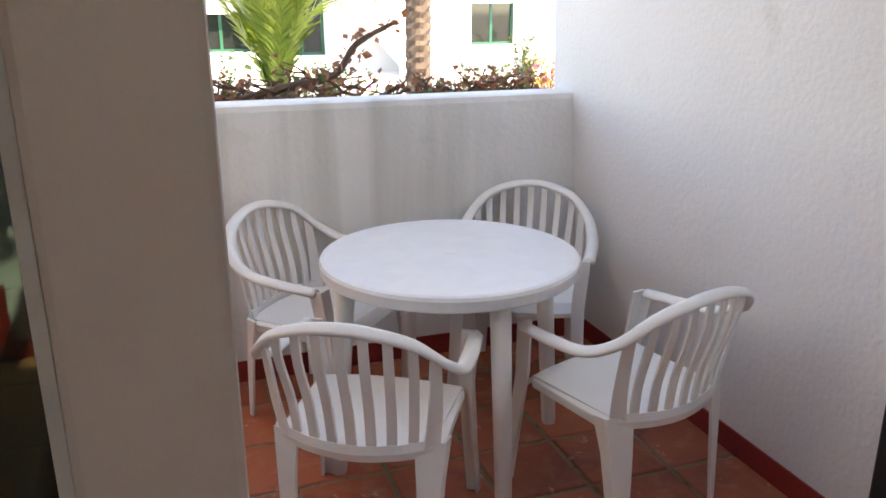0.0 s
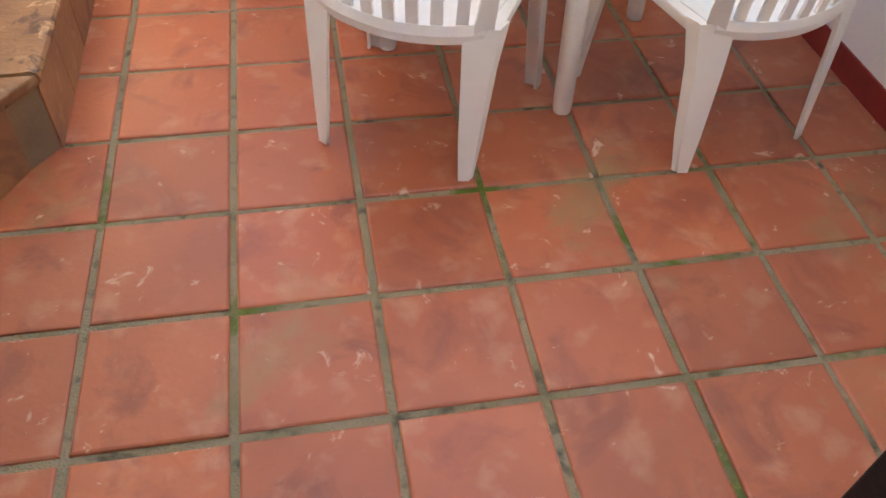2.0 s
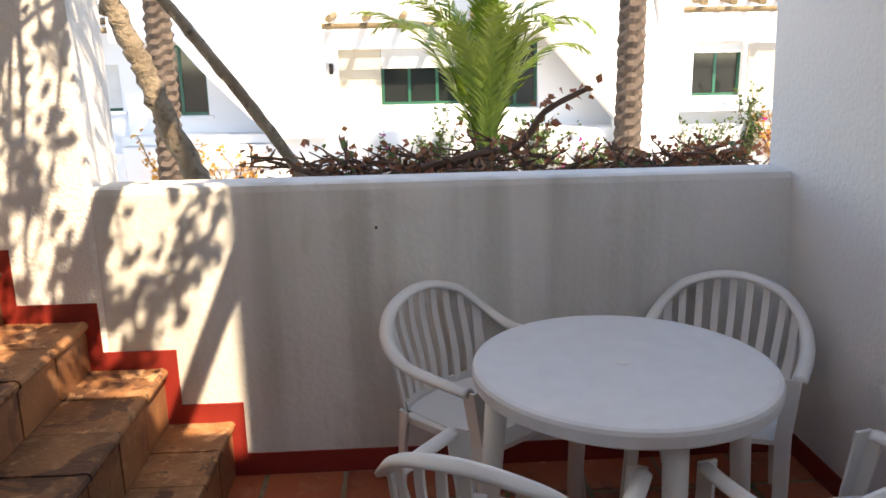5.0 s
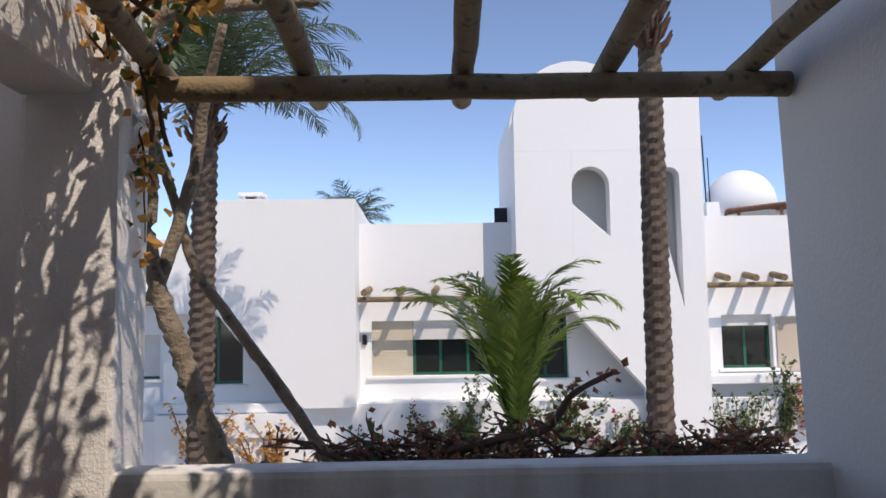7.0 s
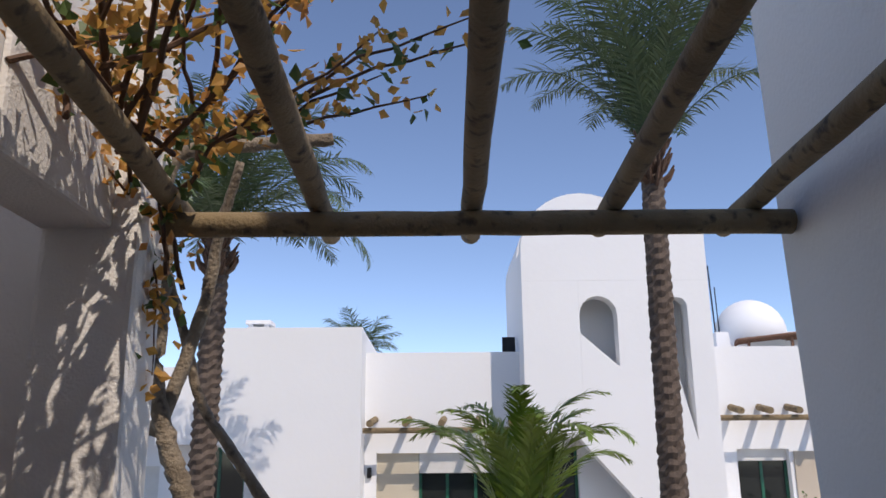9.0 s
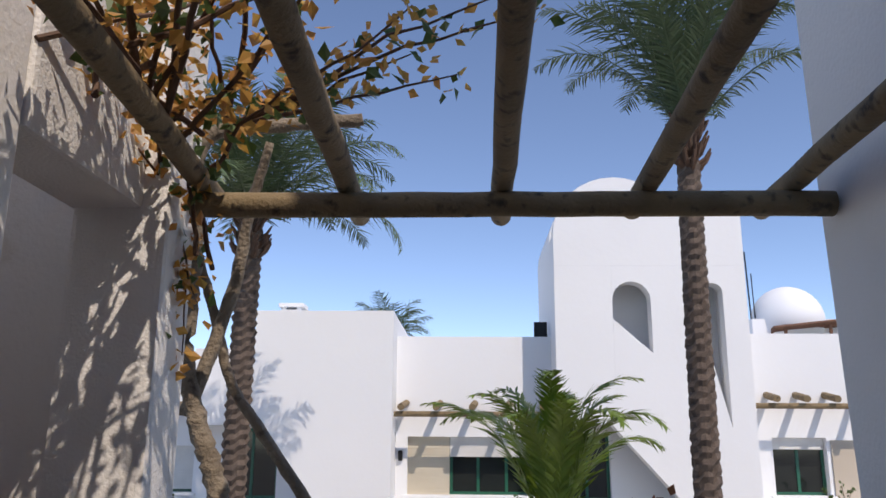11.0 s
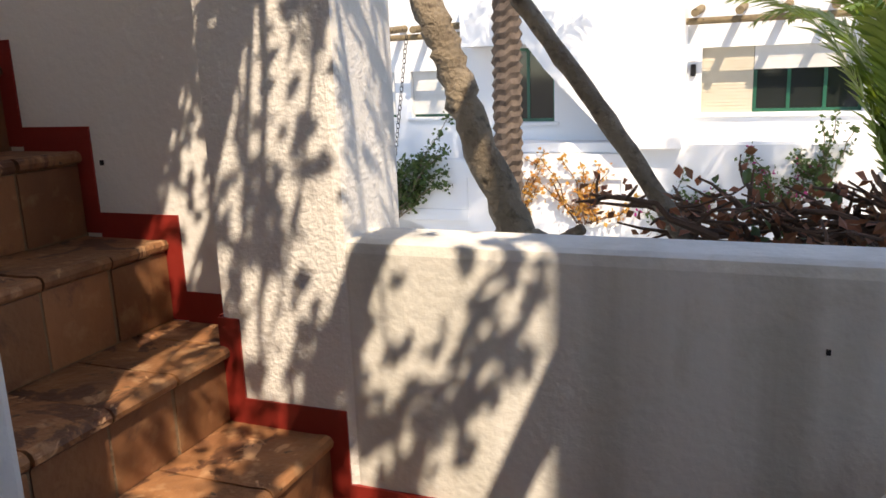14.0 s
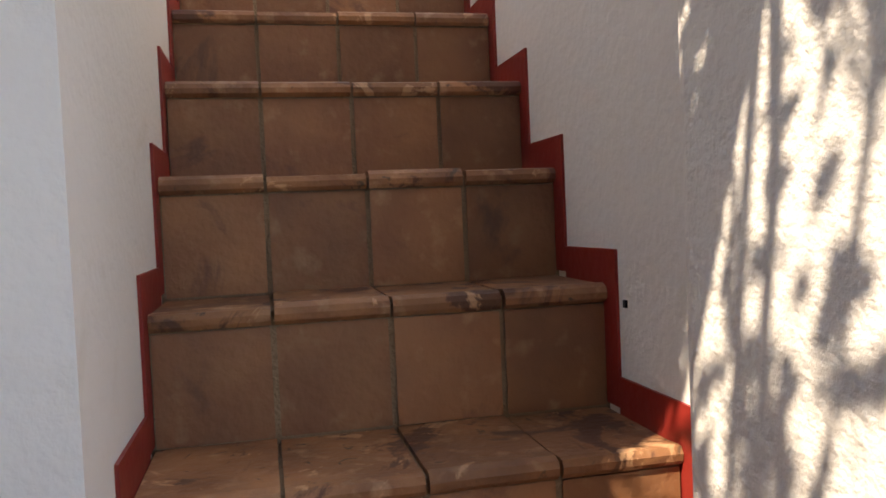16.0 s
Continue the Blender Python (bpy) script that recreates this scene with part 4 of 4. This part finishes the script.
# clipped thicket behind the parapet
structure("planter", boxed(-0.95, XR, YB + 0.25, 2.75, -0.6, 0.82), EARTH, "soil bed behind the parapet", "planter")
random.seed(21)
def thicket(x0, x1, n, label, name="clipped_shrub"):
    t = thing(name, label, "shrub", (0, 0, 0))
    bm = bmesh.new()
    pts_all = []
    for k in range(n):
        x = random.uniform(x0, x1)
        y = random.uniform(1.9, 2.45)
        a = Vector((x, y, random.uniform(0.97, 1.13)))
        b = a + Vector((random.uniform(-0.4, 0.4), random.uniform(-0.15, 0.15), random.uniform(-0.02, 0.13)))
        pts = wander(a, b, 6, 0.02)
        sweep(bm, pts, (random.uniform(0.006, 0.014), 0.004), 6, jitter=0.15)
        pts_all += pts[2:]
        for j in range(2):
            s = pts[random.randint(2, 5)]
            e = s + Vector((random.uniform(-0.15, 0.15), random.uniform(-0.1, 0.1), random.uniform(-0.03, 0.08)))
            sweep(bm, [s, s.lerp(e, 0.5) + rand_dir() * 0.01, e], (0.006, 0.003), 5)
            pts_all.append(e)
    part("branchwork", bm, TWIG, t)["kind"] = "stuff"
    lv = [p + rand_dir() * 0.03 for p in pts_all for q in range(2) if random.random() < 0.55]
    o = leaves(lv, 0.042, LEAF_R, "leaves", t)
    o["kind"] = "stuff"
    o = leaves([p + rand_dir() * 0.05 for p in pts_all if random.random() < 0.12], 0.05, LEAF_G, "leaves", t)
    o["kind"] = "stuff"
    return t
thicket(-0.15, 1.0, 120, "hard-clipped shrub of brown branches and reddish leaves")
thicket(1.2, 1.75, 60, "hard-clipped shrub of brown branches and reddish leaves")
br = thing("bare_branch", "bent bare branch rising out of the clipped shrub", "branch", (0, 0, 0))
line = spline([(0.2, 2.1, 1.08), (0.55, 2.12, 1.17), (0.80, 2.15, 1.22), (0.92, 2.18, 1.36), (1.12, 2.2, 1.46)], 6)
part("stem", sweep(bmesh.new(), line, (0.024, 0.012), 8, jitter=0.12), TWIG, br)
o = leaves([line[-k] + rand_dir() * 0.05 for k in range(1, 14) for j in range(3)], 0.05, LEAF_R, "leaves", br)
o["kind"] = "stuff"

# climbers on the far wall
random.seed(31)
def climber(x, z, w, h, leaf, flowers, label, y=YK - 0.66, dens=1.0, name="wall_climber"):
    t = thing(name, label, "climbing plant", (x, y, 0))
    bm = bmesh.new()
    pts_all = []
    for k in range(int(10 * dens)):
        a = Vector((random.uniform(-0.1, 0.1) * w, 0, z))
        b = Vector((random.uniform(-0.5, 0.5) * w, random.uniform(-0.1, 0.02), z + h * random.uniform(0.3, 1)))
        pts = wander(a, b, 8, 0.05)
        sweep(bm, pts, (0.018, 0.006), 5)
        pts_all += pts[2:]
    part("stemwork", bm, TWIG if leaf is not LEAF_G else BARK, t)["kind"] = "stuff"
    o = leaves([p + rand_dir() * random.uniform(0, 0.14) for p in pts_all for j in range(int(7 * dens))], 0.085, leaf, "leaves", t)
    o["kind"] = "stuff"
    if flowers:
        o = leaves([p + rand_dir() * random.uniform(0, 0.12) for p in pts_all if random.random() < flowers for j in range(5)], 0.07, PINK, "flowers", t)
        o["kind"] = "stuff"
    return t
climber(0.4, -0.6, 1.3, 0.95, LEAF_G, 0.5, "pink-flowering climber on the white wall")
climber(1.0, -0.4, 1.0, 1.2, LEAF_G, 0.0, "green climber under the window sill")
climber(2.5, -0.4, 1.6, 1.0, LEAF_G, 0.0, "green climber spreading on the white wall", dens=1.4)
climber(3.4, -0.6, 1.2, 0.8, LEAF_G, 0.3, "pink-flowering climber on the white wall")
climber(5.5, -0.6, 1.4, 1.3, LEAF_G, 0.0, "leafy climber beside the tower")
climber(6.3, -0.4, 0.5, 1.6, LEAF_G, 0.0, "upright green climber in front of the window")
climber(7.0, -0.4, 1.4, 1.1, LEAF_Y, 0.3, "straggling climber with pale stems and pink flowers")
climber(-2.4, -0.9, 2.0, 1.1, LEAF_Y, 0.0, "sparse dry climber on the white wall")
climber(-1.0, -1.0, 1.4, 1.0, LEAF_G, 0.3, "sparse climber with pink flowers")
climber(-3.6, -0.9, 1.2, 1.4, LEAF_Y, 0.0, "sparse dry climber on the white wall")
climber(-5.9, -0.9, 2.6, 1.7, LEAF_G, 0.06, "leafy balcony planting with red flowers", y=12.1, dens=2.6)
climber(-6.6, -3.3, 1.2, 2.6, LEAF_Y, 0.0, "bare climbing stems on the arched porch", y=12.15)

# ---- small things ----
hook = thing("iron_bracket", "black wrought-iron bracket curling out of the wall", "wall bracket", (XL, 0.35, 2.1))
line = spline([(0, 0, 0.10), (0.03, 0.03, 0.14), (0.04, 0.09, 0.08), (0.02, 0.10, 0.0), (0.01, 0.04, -0.08), (0.0, 0, -0.1)], 6)
part("rod", sweep(bmesh.new(), line, 0.006, 8), IRON, hook)
nail = tagged(link("wall_plug", boxed(0.156, 0.165, YB - 0.006, YB + 0.004, 0.99, 1.001, 0.001), IRON), "small dark plug in the parapet wall", "fixing")
nail = tagged(link("wall_plug", boxed(-1.737, -1.725, SY1 - 0.005, SY1 + 0.004, 1.322, 1.337, 0.001), IRON), "small dark plug in the stairwell wall", "fixing")
chain = thing("hanging_chain", "dark chain hanging from the logs across the court", "chain", (-5.3, 12.0, 0))
for k in range(26):
    bm = bmesh.new()
    ring = [Vector((0.025 * math.cos(a) * (1 if k % 2 else 0.2), 0.025 * math.cos(a) * (0.2 if k % 2 else 1), 0.045 * math.sin(a))) + Vector((-0.012 * k, 0, 2.1 - 0.075 * k)) for a in [2 * math.pi * j / 10 for j in range(11)]]
    sweep(bm, ring, 0.008, 4, cap=False)
    part("chain_ring", bm, IRON, chain)

# ---- floor tiles ----
random.seed(2)
meshes = {}
def floor_tile(x0, x1, y0, y1):
    g = 0.0085
    w, d = x1 - x0 - 2 * g, y1 - y0 - 2 * g
    if w < 0.02 or d < 0.02:
        return
    key = (round(w, 3), round(d, 3))
    if key not in meshes:
        bm = tile_mesh([(0, 0), (w, 0), (w, d), (0, d)], -0.03, 0.0, 0.006)
        me = bpy.data.meshes.new("floor_tile")
        bm.to_mesh(me)
        bm.free()
        me.materials.append(TILE)
        meshes[key] = me
    ob = new("floor_tile", meshes[key])
    ob.parent = floor
    ob.location = (x0 + g, y0 + g, random.uniform(-0.0025, 0.0015))
    ob.rotation_euler = (random.uniform(-1, 1) * 0.004, random.uniform(-1, 1) * 0.004, random.uniform(-1, 1) * 0.008)

for i in range(-4, 6):
    for j in range(-4, 5):
        x0, x1 = max(i * P, XL), min((i + 1) * P, XR - 0.006)
        y0, y1 = max(j * P, YH), min((j + 1) * P, YB - 0.006)
        if x1 > x0 and y1 > y0:
            floor_tile(x0, x1, y0, y1)
